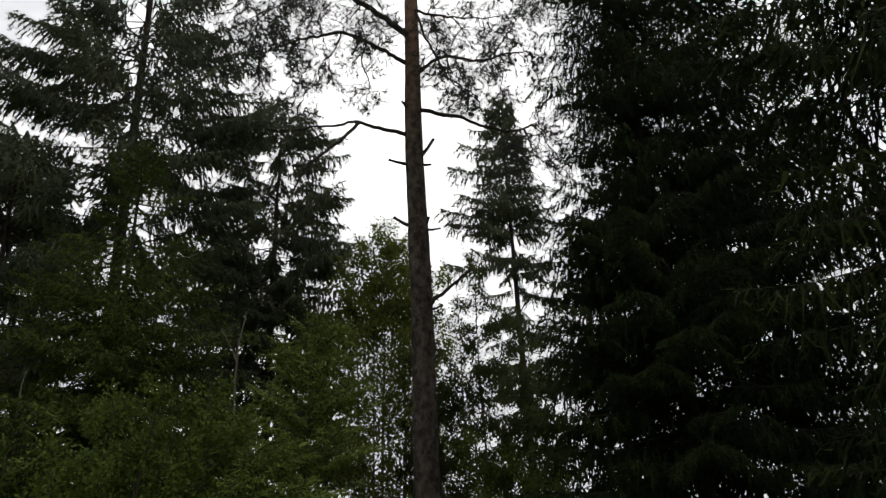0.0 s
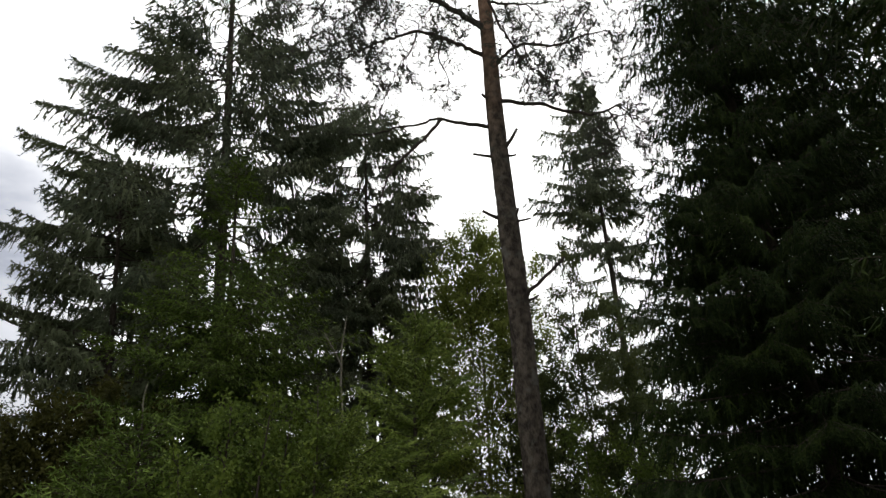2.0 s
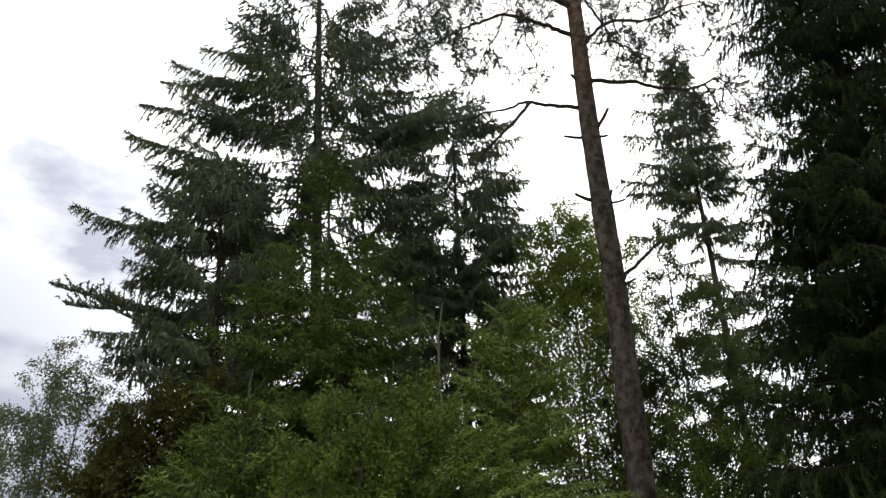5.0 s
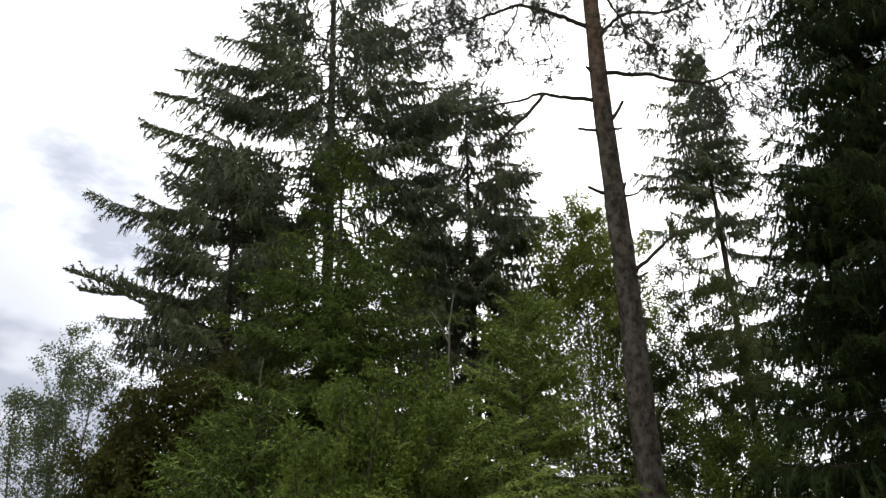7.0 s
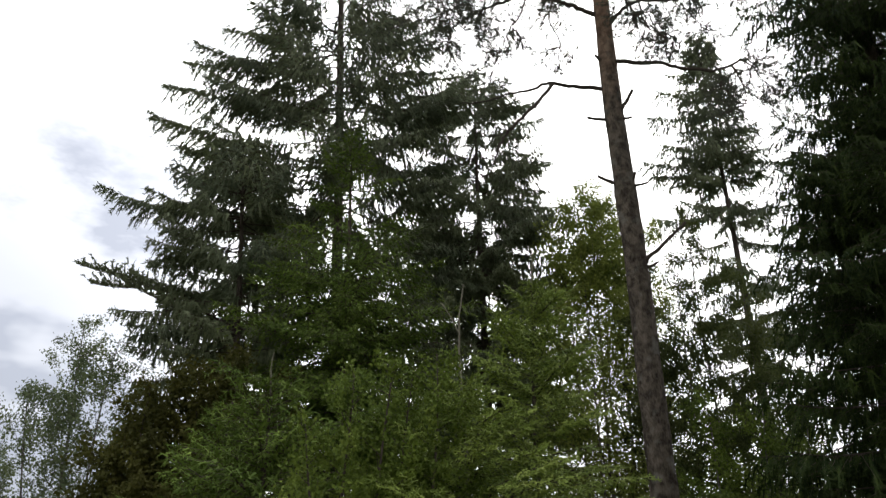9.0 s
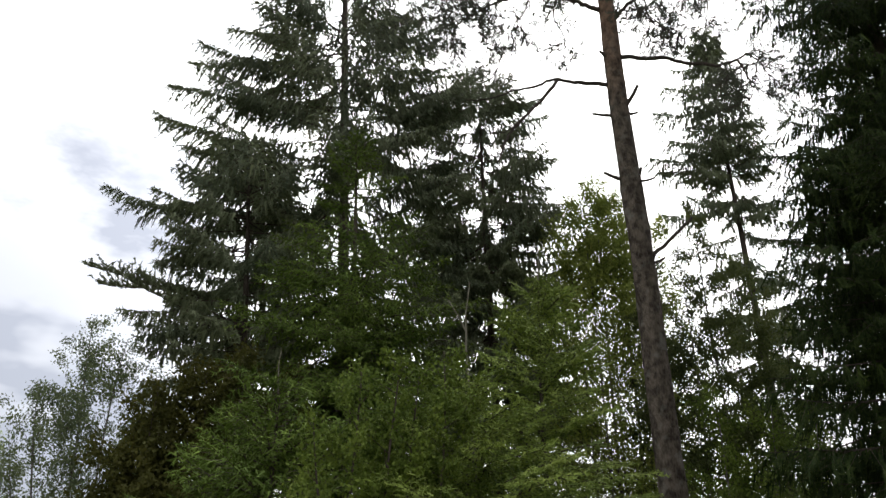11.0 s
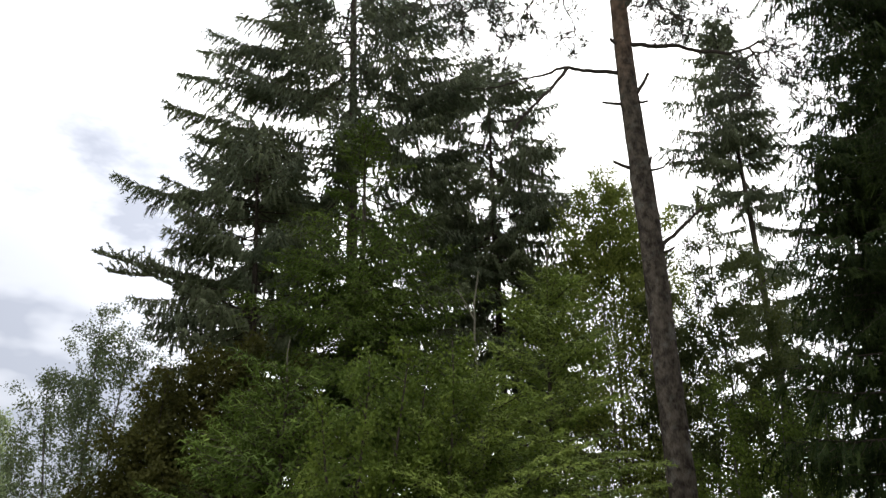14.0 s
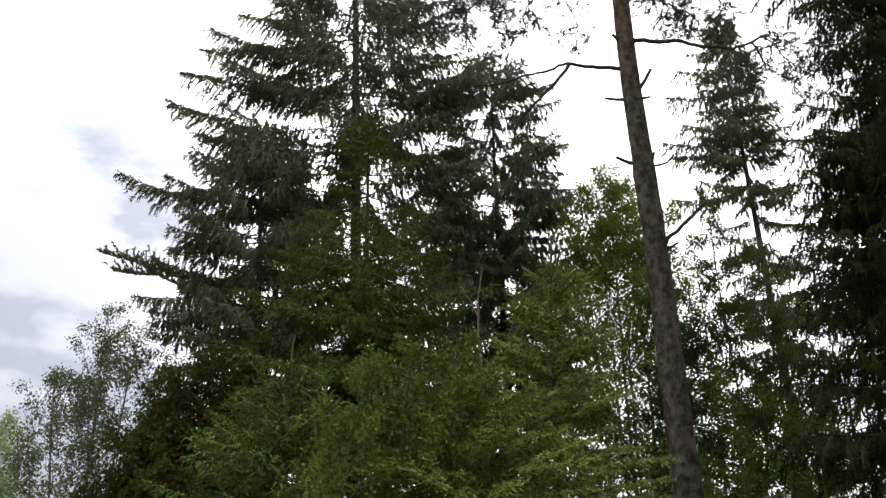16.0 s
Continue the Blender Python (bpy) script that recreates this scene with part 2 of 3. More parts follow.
    def sprays(self, root, along, tip, width):
        """Flat needled side shoots: wide where they join the twig, pointed at the end."""
        root, along, tip = (np.asarray(p, float) for p in (root, along, tip))
        half = along * width * 0.5
        v = np.stack([root - half, root + half, tip], 1).reshape(-1, 3)
        self.add(v, np.arange(len(v)).reshape(-1, 3))

    def leaves(self, at, rng, size=0.045, hang=0.5):
        """Small folded leaves at the points given."""
        n = len(at)
        way = rng.normal(size=(n, 3))
        way[:, 2] -= hang * 1.5
        way /= np.linalg.norm(way, axis=1)[:, None]
        side = np.cross(way, rng.normal(size=(n, 3)))
        side /= np.linalg.norm(side, axis=1)[:, None] + 1e-9
        up = np.cross(way, side)
        s = (size * (0.7 + 0.6 * rng.random(n)))[:, None]
        mid = at + way * s * 0.45 - up * s * 0.08
        v = np.stack([at, mid + side * s * 0.33 + up * s * 0.1, at + way * s, mid - side * s * 0.33 + up * s * 0.1], 1).reshape(-1, 3)
        k = np.arange(n)[:, None] * 4
        self.add(v, np.concatenate([k + np.array([[0, 1, 2]]), k + np.array([[0, 2, 3]])]))

    def mesh(self, name, mat, smooth=False):
        me = bpy.data.meshes.new(name)
        if self.n:
            v, f = np.concatenate(self.v), np.concatenate(self.f)
            me.vertices.add(len(v))
            me.vertices.foreach_set("co", v.ravel())
            me.loops.add(f.size)
            me.loops.foreach_set("vertex_index", f.ravel())
            me.polygons.add(len(f))
            me.polygons.foreach_set("loop_start", np.arange(0, f.size, 3, dtype=np.int32))
            me.polygons.foreach_set("use_smooth", np.full(len(f), smooth))
            me.update(calc_edges=True)
        me.materials.append(mat)
        return me


def part(name, mesh, parent, m=None, label="", mat=None):
    ob = new(name, mesh)
    ob.parent = parent
    if m is not None:
        ob.matrix_local = m
    if label:
        ob["label"] = label
    if mat is not None:
        ob.material_slots[0].link = "OBJECT"
        ob.material_slots[0].material = mat
    return ob


def thing(name, x, y, label, category, group="", z=0.0):
    ob = new(name)
    ob.location = (x, y, z)
    ob.empty_display_size = 0.3
    return tagged(ob, label, category, group)


def arc(p, way, length, k, bend, rng=None, wobble=0.0):
    """k + 1 points from p along way, bent by the vector bend."""
    p, way, bend = np.asarray(p, float), np.asarray(way, float), np.asarray(bend, float)
    out = [p]
    for i in range(k):
        w = way + bend * (i + 0.5) / k
        if rng is not None:
            w = w + rng.normal(size=3) * wobble
        w /= np.linalg.norm(w) + 1e-9
        p = p + w * length / k
        out.append(p)
    return np.array(out)


# ---- spruce branches ----


def drooping_bough(seed, length, bare=0.25, spread=0.27, twig_gap=0.13, string_gap=0.08, string=(0.18, 0.46), thick=0.030, sag=0.05, droop=1.0, side=4, barb=0.075, blunt=0.55, herring=0.0, tip_rise=0.3):
    """One old bough from the origin to (length, 0, 0): a bare inner limb, then flat side twigs hung with strings of needled shoots.
    droop: 1 lets the strings hang, -1 makes them stand up; herring: how far they spread sideways from the twig. Returns its wood and its needles."""
    rng = np.random.default_rng(seed)
    wood, green = Pieces(), Pieces()
    k = 10
    u = np.linspace(0, 1, k)
    ph = rng.random(2) * 6
    axis = np.stack([length * u, length * 0.035 * np.sin(u * 5 + ph[0]) * u * (1.2 - u), length * (-sag * np.sin(u * math.pi) + 0.012 * np.sin(u * 9 + ph[1]) * u)], 1)
    wood.tube(axis, np.interp(u, [0, 1], [0.0058 * length + 0.005, 0.003]), 5)
    on = lambda line, v: np.array([np.interp(v * (len(line) - 1), np.arange(len(line)), line[:, c]) for c in range(3)])
    roots, ways, lengths = [], [], []
    s, hand = bare, 1

    def hang(line, total, share, out):
        """Strings along a twig; out: how far they lean along it."""
        n = max(1, int(total / string_gap))
        turn = 1
        for v in (np.arange(n) + rng.random(n)) / n:
            w = line[min(len(line) - 1, int(v * (len(line) - 1)) + 1)] - line[int(v * (len(line) - 1.001))]
            w = w / (np.linalg.norm(w) + 1e-9)
            roots.append(on(line, v))
            turn = -turn
            ways.append(w * out * (0.5 + 0.8 * v) + np.cross(w, (0, 0, 1)) * turn * herring + rng.normal(size=3) * 0.22 + np.array((0, 0, -droop)))
            lengths.append((string[0] + (string[1] - string[0]) * rng.random() ** 1.4) * share)

    while s < 0.985:
        p = on(axis, s)
        body = min(1.0, 0.45 + 2.2 * (s - bare)) * (1.02 - s) ** blunt
        tl = (0.09 + spread * length * body) * (0.6 + 0.65 * rng.random())
        fan = 0.75 + 0.4 * rng.random()
        way = np.array([math.cos(fan), hand * math.sin(fan), 0.12 - 0.25 * rng.random()])
        tw = arc(p, way, tl, 3, (0.2, 0, -0.8 * droop), rng, 0.12)
        wood.tube(tw[::3], (thick * 0.22, thick * 0.1), 3, cap=False)
        fore = max(0.0, (s - 0.62) / 0.38)
        hang(tw, tl, 1.0 - blunt * fore, 0.45 + 1.5 * fore)
        s += twig_gap / length * (0.6 + 0.8 * rng.random()) * 0.5
        hand = -hand
    hang(axis[int(bare * (k - 1)):], length * (1 - bare) * 1.4, 0.75, 0.5)
    # short shoots that spread from the bough's tip
    for v in np.linspace(0.72, 1.0, max(4, int(length * 4))):
        a = rng.normal() * 0.9
        roots.append(on(axis, v))
        ways.append(np.array((1.0, math.sin(a) * 0.9, tip_rise * (0.5 + rng.random()))))
        lengths.append(0.09 + 0.10 * rng.random())
    roots, ways, lengths = np.array(roots), np.array(ways), np.array(lengths)
    ways /= np.linalg.norm(ways, axis=1)[:, None]
    n = len(roots)
    tips = roots + ways * lengths[:, None] + np.stack([np.zeros(n), np.zeros(n), -0.12 * droop * lengths], 1)
    green.fingers(roots, tips, 0.8 * thick * (0.6 + 0.7 * rng.random(n)) * np.minimum(1.0, 0.5 + lengths * 2.5))
    for _ in range(side):
        g = (0.1 + 0.75 * rng.random(n))[:, None]
        q = roots * (1 - g) + tips * g
        lat = np.cross(ways, rng.normal(size=(n, 3)))
        lat /= np.linalg.norm(lat, axis=1)[:, None] + 1e-9
        green.sprays(q, ways, q + (lat * 0.85 + ways * 0.55) * (barb * (0.6 + 0.8 * rng.random(n)))[:, None], thick * 1.25)
    return wood, green


class BranchKit:
    """Branches of a style in some sizes, shared between the trees of that style."""

    def __init__(self, seed, style, sizes, variants, wood_mat, green_mat):
        self.sizes, self.made = sizes, {}
        for i, size in enumerate(sizes):
            for v in range(variants):
                w, g = drooping_bough(seed + 50 * i + v, size, **style)
                self.made[i, v] = (w.mesh("bough", wood_mat, True), g.mesh("needles", green_mat))
        self.variants = variants

    def put(self, tree, m, length, rng, mat=None):
        i = int(np.argmin([abs(math.log(length / s)) for s in self.sizes]))
        w, g = self.made[i, int(rng.integers(self.variants))]
        sc = length / self.sizes[i]
        flip = Matrix.Diagonal((sc, sc * (1 if rng.random() < 0.5 else -1), sc, 1))
        limb = part("branch", w, tree, m @ flip)
        part("needles", g, limb, None, "", mat)
        return limb


def trunk_points(top, lean=(0, 0), wob=0.04, k=14, seed=0):
    rng = np.random.default_rng(seed)
    u = np.linspace(0, 1, k)
    ph = rng.random(4) * 6
    x = lean[0] * u + wob * np.sin(u * 5 + ph[0]) * u
    y = lean[1] * u + wob * np.sin(u * 4 + ph[1]) * u
    return np.stack([x - 0, y - 0, u * top - 0.15 * (1 - u)], 1)


def spruce(seed, x, y, top, radius, kit, mat, label, group="", base=1.0, spacing=0.42, per=5, r0=0.18, lean=(0, 0),
           droop=(38, -14), thin=(), name="spruce_tree", ragged=0.25, wood=None, leader=None, thicket=0.0, tips=(), tufts=()):
    """radius: a function of the height that gives the branches' reach.
    thin: (from, to, share) of heights where boughs are missing. tips: (height of the root, x, y, z of the tip from the tree's foot) of
    the boughs that make the outline; tufts: the same for boughs with upright shoots."""
    rng = np.random.default_rng(seed)
    tree = thing(name, x, y, label, "tree", group)
    pts = trunk_points(top, lean, 0.05, 16, seed)
    p = Pieces()
    u = np.linspace(0, 1, len(pts))
    p.tube(pts, r0 * (1 - u) ** 0.85 + 0.008, 10)
    part("trunk", p.mesh("trunk", wood or SPRUCE_BARK, True), tree, None)

    def at(z):
        return Vector([np.interp(z, pts[:, 2], pts[:, c]) for c in range(3)])

    z = base
    twist = rng.random() * 6
    while z < top - 0.15:
        n = per + int(rng.integers(-1, 2))
        gone = max([sh for lo, hi, sh in thin if lo <= z < hi], default=0.0)
        for i in range(n):
            if rng.random() < gone:
                continue
            zz = min(top - 0.1, z + rng.normal() * 0.10)
            reach = radius(zz) * (1 - ragged + ragged * 1.6 * rng.random())
            if reach < 0.12:
                continue
            rise = np.interp((zz - base) / (top - base), [0, 0.6, 1], [droop[1], 0.35 * droop[0] + 0.65 * droop[1], droop[0]]) + rng.normal() * 5
            az = twist + i * 2 * math.pi / n + rng.normal() * 0.25
            m = Matrix.Translation(at(zz)) @ Matrix.Rotation(az, 4, "Z") @ Matrix.Rotation(-radians(rise), 4, "Y") @ Matrix.Rotation(rng.normal() * 0.15, 4, "X")
            kit.put(tree, m, reach, rng, mat)
        z += spacing * (0.7 + 0.6 * rng.random()) * (0.55 if top - z < 1.5 else 0.58 if z < thicket else 1.0)
        twist += 1.1
    for style, rows in ((kit, tips), (TUFT, tufts)):
        for zz, tx, ty, tz in rows:
            way = Vector((tx, ty, tz)) - at(zz)
            m = Matrix.Translation(at(zz)) @ Matrix.Rotation(math.atan2(way.y, way.x), 4, "Z") @ Matrix.Rotation(-math.asin(way.z / way.length), 4, "Y")
            style.put(tree, m, way.length, rng, mat)
    if leader:
        q = Pieces()
        lp = arc(pts[-1], (0, 0, 1), leader, 5, (0.08, 0, 0), rng, 0.05)
        q.tube(lp, np.linspace(0.005 + 0.010 * leader, 0.005, 6), 5)
        if leader > 0.8:            # a second prong
            q.tube(arc(lp[2], (-0.45, 0, 1), leader * 0.42, 4, (-0.1, 0, 0), rng, 0.05), np.linspace(0.009, 0.005, 5), 5)
        part("leader_shoot", q.mesh("leader_shoot", GREY_TWIG, True), tree)
        q = Pieces()
        q.needles(lp[:-1], lp[1:], rng, 25, 0.03, 0.006, 0.6)
        part("leader_needles", q.mesh("leader_needles", mat or YOUNG_NEEDLES), tree)
    return tree


# ---- broad-leaved trees ----


def leafy_limb(rng, p, way, length, r, wood, twigs, depth, up=0.25, wob=0.16):
    """Grows one limb with its side twigs; collects the ends of the twigs for leaves."""
    k = min(8, max(2, int(length / 0.28)))
    pts = arc(p, way, length, k, (0, 0, up), rng, wob)
    wood.tube(pts, np.linspace(r, r * 0.35, k + 1), 5 if r > 0.012 else 3, cap=False)
    if depth == 0:
        twigs.append(pts)
        return pts
    n = max(2, int(length / (0.13 if depth == 1 else 0.26)))
    for i in range(n):
        v = 0.25 + 0.72 * (i + rng.random()) / n
        q = np.array([np.interp(v * k, np.arange(k + 1), pts[:, c]) for c in range(3)])
        w0 = pts[min(k, int(v * k) + 1)] - pts[min(k - 1, int(v * k))]
        w0 = w0 / np.linalg.norm(w0)
        lat = np.cross(w0, rng.normal(size=3))
        lat /= np.linalg.norm(lat) + 1e-9
        leafy_limb(rng, q, w0 * 0.75 + lat * 0.75, length * (0.30 + 0.25 * rng.random()) * (1.15 - 0.5 * v), r * 0.45, wood, twigs, depth - 1, up * 0.6, wob)
    twigs.append(pts[k // 2:])
    return pts


def leafy_tree(seed, x, y, stems, label, leaf_mat, wood_mat=None, leaf=0.052, per_metre=26, group="", name="birch_tree", reach=0.32,
               first=0.3, limb_gap=0.32, steep=0.85, hang=0.5, category="tree", lower_share=1.0, gather=0.10, spread=1.0, crown=(5, 0.10), bushy=1.0, gain=1.0):
    """stems: (dx, dy of the foot, top x, top y, height, radius). lower_share: how much of the leaf is left at the crown's foot."""
    rng = np.random.default_rng(seed)
    tree = thing(name, x, y, label, category, group)
    for fx, fy, tx, ty, h, r in stems:
        k = 12
        u = np.linspace(0, 1, k)
        ph = rng.random(2) * 6
        pts = np.stack([fx + (tx - fx) * u ** 1.2 + 0.12 * np.sin(u * 6 + ph[0]) * u * (1 - 0.5 * u), fy + (ty - fy) * u ** 1.2 + 0.12 * np.sin(u * 5 + ph[1]) * u * (1 - 0.5 * u), u * h - 0.1 * (1 - u)], 1)
        w = Pieces()
        w.tube(pts, r * (1 - u) ** 0.8 + 0.005, 8)
        stem = part("stem", w.mesh("stem", wood_mat or BIRCH_BARK, True), tree)
        top, tip = Pieces(), pts[-4:]
        v = rng.random(int(crown[0] * per_metre)) * 3
        top.leaves(np.stack([np.interp(v, np.arange(4), tip[:, i]) for i in range(3)], 1) + rng.normal(size=(len(v), 3)) * crown[1] * np.array((1, 1, 0.6)), rng, leaf, hang)
        part("leaves", top.mesh("leaves", leaf_mat), stem)
        z = h * first
        while z < h - 0.05:
            c = (z / h - first) / (1 - first)
            q = np.array([np.interp(z, pts[:, 2], pts[:, i]) for i in range(3)])
            length = reach * h * spread * (0.45 + 0.55 * math.sin(math.pi * min(1, 0.25 + 0.75 * c))) * (0.55 + 0.6 * rng.random()) * (1.1 - 0.58 * c)
            az = rng.random() * 6.283
            way = np.array([math.cos(az), math.sin(az), steep * (0.7 + 0.6 * rng.random())])
            wood, twigs, green = Pieces(), [], Pieces()
            leafy_limb(rng, q, way / np.linalg.norm(way), length, max(0.006, r * 0.28 * (1.1 - c)), wood, twigs, 2 if length > 0.7 else 1, 0.3)
            at = []
            share = lower_share + (1 - lower_share) * min(1, c * 1.4) ** gain
            for tp in twigs:
                ln = np.linalg.norm(tp[-1] - tp[0])
                n = rng.poisson(2.2 * ln * per_metre * share + 1e-6)
                if n:
                    v = rng.random(n) * (len(tp) - 1)
                    at.append(np.stack([np.interp(v, np.arange(len(tp)), tp[:, i]) for i in range(3)], 1) + rng.normal(size=(n, 3)) * gather * 0.5)
            limb = part("limb", wood.mesh("limb", DARK_BARK, True), stem)
            if at:
                green.leaves(np.concatenate(at), rng, leaf, hang)
                part("leaves", green.mesh("leaves", leaf_mat), limb)
            z += 0.6 * limb_gap * (0.6 + 0.8 * rng.random()) * (bushy if c > 0.7 else 1.0)
    return tree


# ---- ground ----


def build_ground():
    m, nt, bsdf = material("forest_floor", 0.95)
    a = ramp(nt, noise_tex(nt, 0.6, 8.0), [(0.35, (0.03, 0.035, 0.012)), (0.55, (0.07, 0.08, 0.025)), (0.7, (0.10, 0.08, 0.045))])
    b = ramp(nt, noise_tex(nt, 14.0, 6.0), [(0.3, (0.03, 0.028, 0.015)), (0.7, (0.10, 0.11, 0.04))])
    nt.links.new(blend(nt, "MIX", a, b, 0.5), bsdf.inputs["Base Color"])
    bump = nt.nodes.new("ShaderNodeBump")
    bump.inputs["Strength"].default_value = 0.8
    nt.links.new(noise_tex(nt, 20.0, 6.0), bump.inputs["Height"])
    nt.links.new(bump.outputs[0], bsdf.inputs["Normal"])
    bm = bmesh.new()
    rings, spokes = [0, 3, 6, 9, 12, 16, 20, 26, 34, 50, 90, 200, 600, 2500], 48
    rows = []
    for r in rings:
        row = []
        for i in range(spokes):
            a = i * 2 * math.pi / spokes
            x, y = r * math.cos(a), r * math.sin(a)
            z = 0.12 * noise.noise(Vector((x * 0.2, y * 0.2, 0))) * min(1, r / 6) - 0.06
            row.append(bm.verts.new((x, y, z if r < 100 else -0.06)))
            if r == 0:
                row = row * spokes
                break
        rows.append(row)
    for a, b in zip(rows, rows[1:]):
        for i in range(spokes):
            j = (i + 1) % spokes
            bm.faces.new([v for v in dict.fromkeys((a[i], b[i], b[j], a[j]))])
    me = bpy.data.meshes.new("ground")
    bm.to_mesh(me)
    bm.free()
    me.materials.append(m)
    for p in me.polygons:
        p.use_smooth = True
    tagged(new("ground", me), "mossy forest floor with grass and fallen needles", "ground", kind="structure")


build_ground()

# ---- the tall pine ----


def smooth_path(pts, k=4):
    """A rounded path through a few points."""
    pts = np.asarray(pts, float)
    n = len(pts)
    t = np.linspace(0, n - 1, (n - 1) * k + 1)
    out = []
    for v in t:
        i = min(int(v), n - 2)
        f = v - i
        p0, p1, p2, p3 = pts[max(i - 1, 0)], pts[i], pts[i + 1], pts[min(i + 2, n - 1)]
        out.append(0.5 * (2 * p1 + (p2 - p0) * f + (2 * p0 - 5 * p1 + 4 * p2 - p3) * f * f + (3 * p1 - p0 - 3 * p2 + p3) * f ** 3))
    return np.array(out)


def pine_sprig(rng, p, way, length, r, wood, tufts, depth):
    k = 5 if depth else 3
    pts = arc(p, way, length, k, (0, 0, rng.normal() * 0.35 - 0.05), rng, 0.28)
    wood.tube(pts, np.linspace(r, r * 0.4, k + 1), 3, cap=False)
    if depth == 0:
        tufts.append((pts[-2], pts[-1]))
        tufts.append((pts[1], pts[2]))
        return
    n = 3 + int(length / 0.22)
    for i in range(n):
        v = 0.2 + 0.8 * (i + rng.random()) / n
        q = np.array([np.interp(v * k, np.arange(k + 1), pts[:, c]) for c in range(3)])
        w0 = pts[min(k, int(v * k) + 1)] - pts[min(k - 1, int(v * k))]
        w0 = w0 / np.linalg.norm(w0)
        lat = np.cross(w0, rng.normal(size=3))
        lat /= np.linalg.norm(lat) + 1e-9
        pine_sprig(rng, q, w0 * 0.7 + lat * 0.8 + np.array((0, 0, -0.1)), length * (0.28 + 0.24 * rng.random()) + 0.05, r * 0.62, wood, tufts, depth - 1)


def pine_tree(x, y):
    tree = thing("pine_tree", x, y, "tall pine with grey-orange bark, dead stubs and high crown", "tree")
    rad = lambda z: float(np.interp(z, [0, 1, 3.4, 7.5, 13, 17, 19.5], [0.235, 0.205, 0.188, 0.174, 0.134, 0.07, 0.02]))
    axis = lambda z: np.array([np.interp(z, [0, 3, 4.5, 6.5, 9.4, 13, 19.5], [0.03, 0.01, 0.01, 0.03, -0.03, 0.0, -0.02]), np.interp(z, [0, 3, 9.4, 19.5], [0.0, 0.0, 0.01, 0.06]), z])
    k, sides = 230, 30
    zs = np.linspace(-0.1, 19.5, k)
    pts = np.array([axis(z) for z in zs])
    rr = np.zeros((k, sides))
    for i, z in enumerate(zs):
        for j in range(sides):
            a = j * 2 * math.pi / sides
            c = Vector((math.cos(a), math.sin(a), 0))
            plate = noise.cell(Vector((c.x * 3.1, c.y * 3.1, z * 3.4))) * 0.5 + noise.noise(Vector((c.x * 4, c.y * 4, z * 2.4)))
            knot = max(0, noise.noise(Vector((c.x * 1.6, c.y * 1.6, z * 1.3 + 9))) - 0.25)
            rough = float(np.interp(z, [8, 11], [1, 0.45]))
            rr[i, j] = rad(z) * (1 + 0.06 * rough * plate + 0.12 * knot)
    p = Pieces()
    p.tube(pts, rr, sides)
    part("trunk", p.mesh("trunk", PINE_BARK, True), tree, None, "grey plated bark turning orange above")
    return tree


def pine_limb(tree, pts, r0, r1, density=0.0, reach=0.5):
    """A limb along pts, from the trunk's foot; density: twigs a metre, reach: their length."""
    rng = np.random.default_rng(int(abs(pts[-1][0]) * 997 + pts[-1][2] * 71))
    density *= 1.1
    path = smooth_path(pts, 5)
    n = len(path)
    path[1:-1] += rng.normal(size=(n - 2, 3)) * 0.012
    wood, tufts, green = Pieces(), [], Pieces()
    wood.tube(path, np.linspace(r0, r1, n), 8)
    ln = np.linalg.norm(np.diff(path, axis=0), axis=1).sum()
    for i in range(int(density * ln)):
        v = (0.12 + 0.88 * rng.random()) * (n - 1)
        q = np.array([np.interp(v, np.arange(n), path[:, c]) for c in range(3)])
        w0 = path[min(n - 1, int(v) + 1)] - path[min(n - 2, int(v))]
        w0 = w0 / np.linalg.norm(w0)
        lat = np.cross(w0, rng.normal(size=3))
        lat /= np.linalg.norm(lat) + 1e-9
        pine_sprig(rng, q, w0 * 0.45 + lat + np.array((0, 0, -0.12)), reach * (0.6 + 0.7 * rng.random()), 0.012, wood, tufts, 2 if rng.random() < 0.75 else 1)
    limb = part("limb", wood.mesh("limb", DARK_BARK if density else PINE_TWIG, True), tree, None, "" if density else "bare dead limb")
    if tufts:
        a, b = np.array([t[0] for t in tufts]), np.array([t[1] for t in tufts])
        d = (b - a) / (np.linalg.norm(b - a, axis=1)[:, None] + 1e-9)
        green.needles(b - d * 0.05, b + d * 0.015, rng, 230, 0.05, 0.0075, 1.15)
        part("needles", green.mesh("needles", PINE_NEEDLES), limb)


def pine_stub(tree, a, b, r):
    w = Pieces()
    a, b = np.array(a), np.array(b)
    bent = np.array([a, a * 0.5 + b * 0.5 + np.array((0.008, 0, -0.012)), b])
    w.tube(bent, [r * 1.25, r, r * 0.85], 7)
    part("branch_stub", w.mesh("branch_stub", PINE_TWIG, True), tree, None, "broken dead branch stub")


PINE_TWIG = bark("pine_limb_bark", (0.028, 0.022, 0.019), (0.10, 0.083, 0.073), scale=7.0)
pine = pine_tree(3.28, 10.87)
pine_limb(pine, [(-0.1, -0.02, 12.14), (-0.46, -0.06, 12.39), (-0.92, -0.08, 12.66), (-1.35, -0.12, 12.86), (-1.73, -0.19, 13.27)], 0.07, 0.035, 9, 0.75)
pine_limb(pine, [(-0.15, -0.01, 11.47), (-0.45, 0.03, 11.68), (-0.88, 0.09, 11.92), (-1.37, 0.14, 12.09), (-1.84, 0.17, 11.91), (-2.16, 0.17, 11.76), (-2.56, 0.16, 11.46), (-2.8, 0.14, 11.28), (-3.06, 0.1, 11.3)], 0.045, 0.012, 10, 0.65)
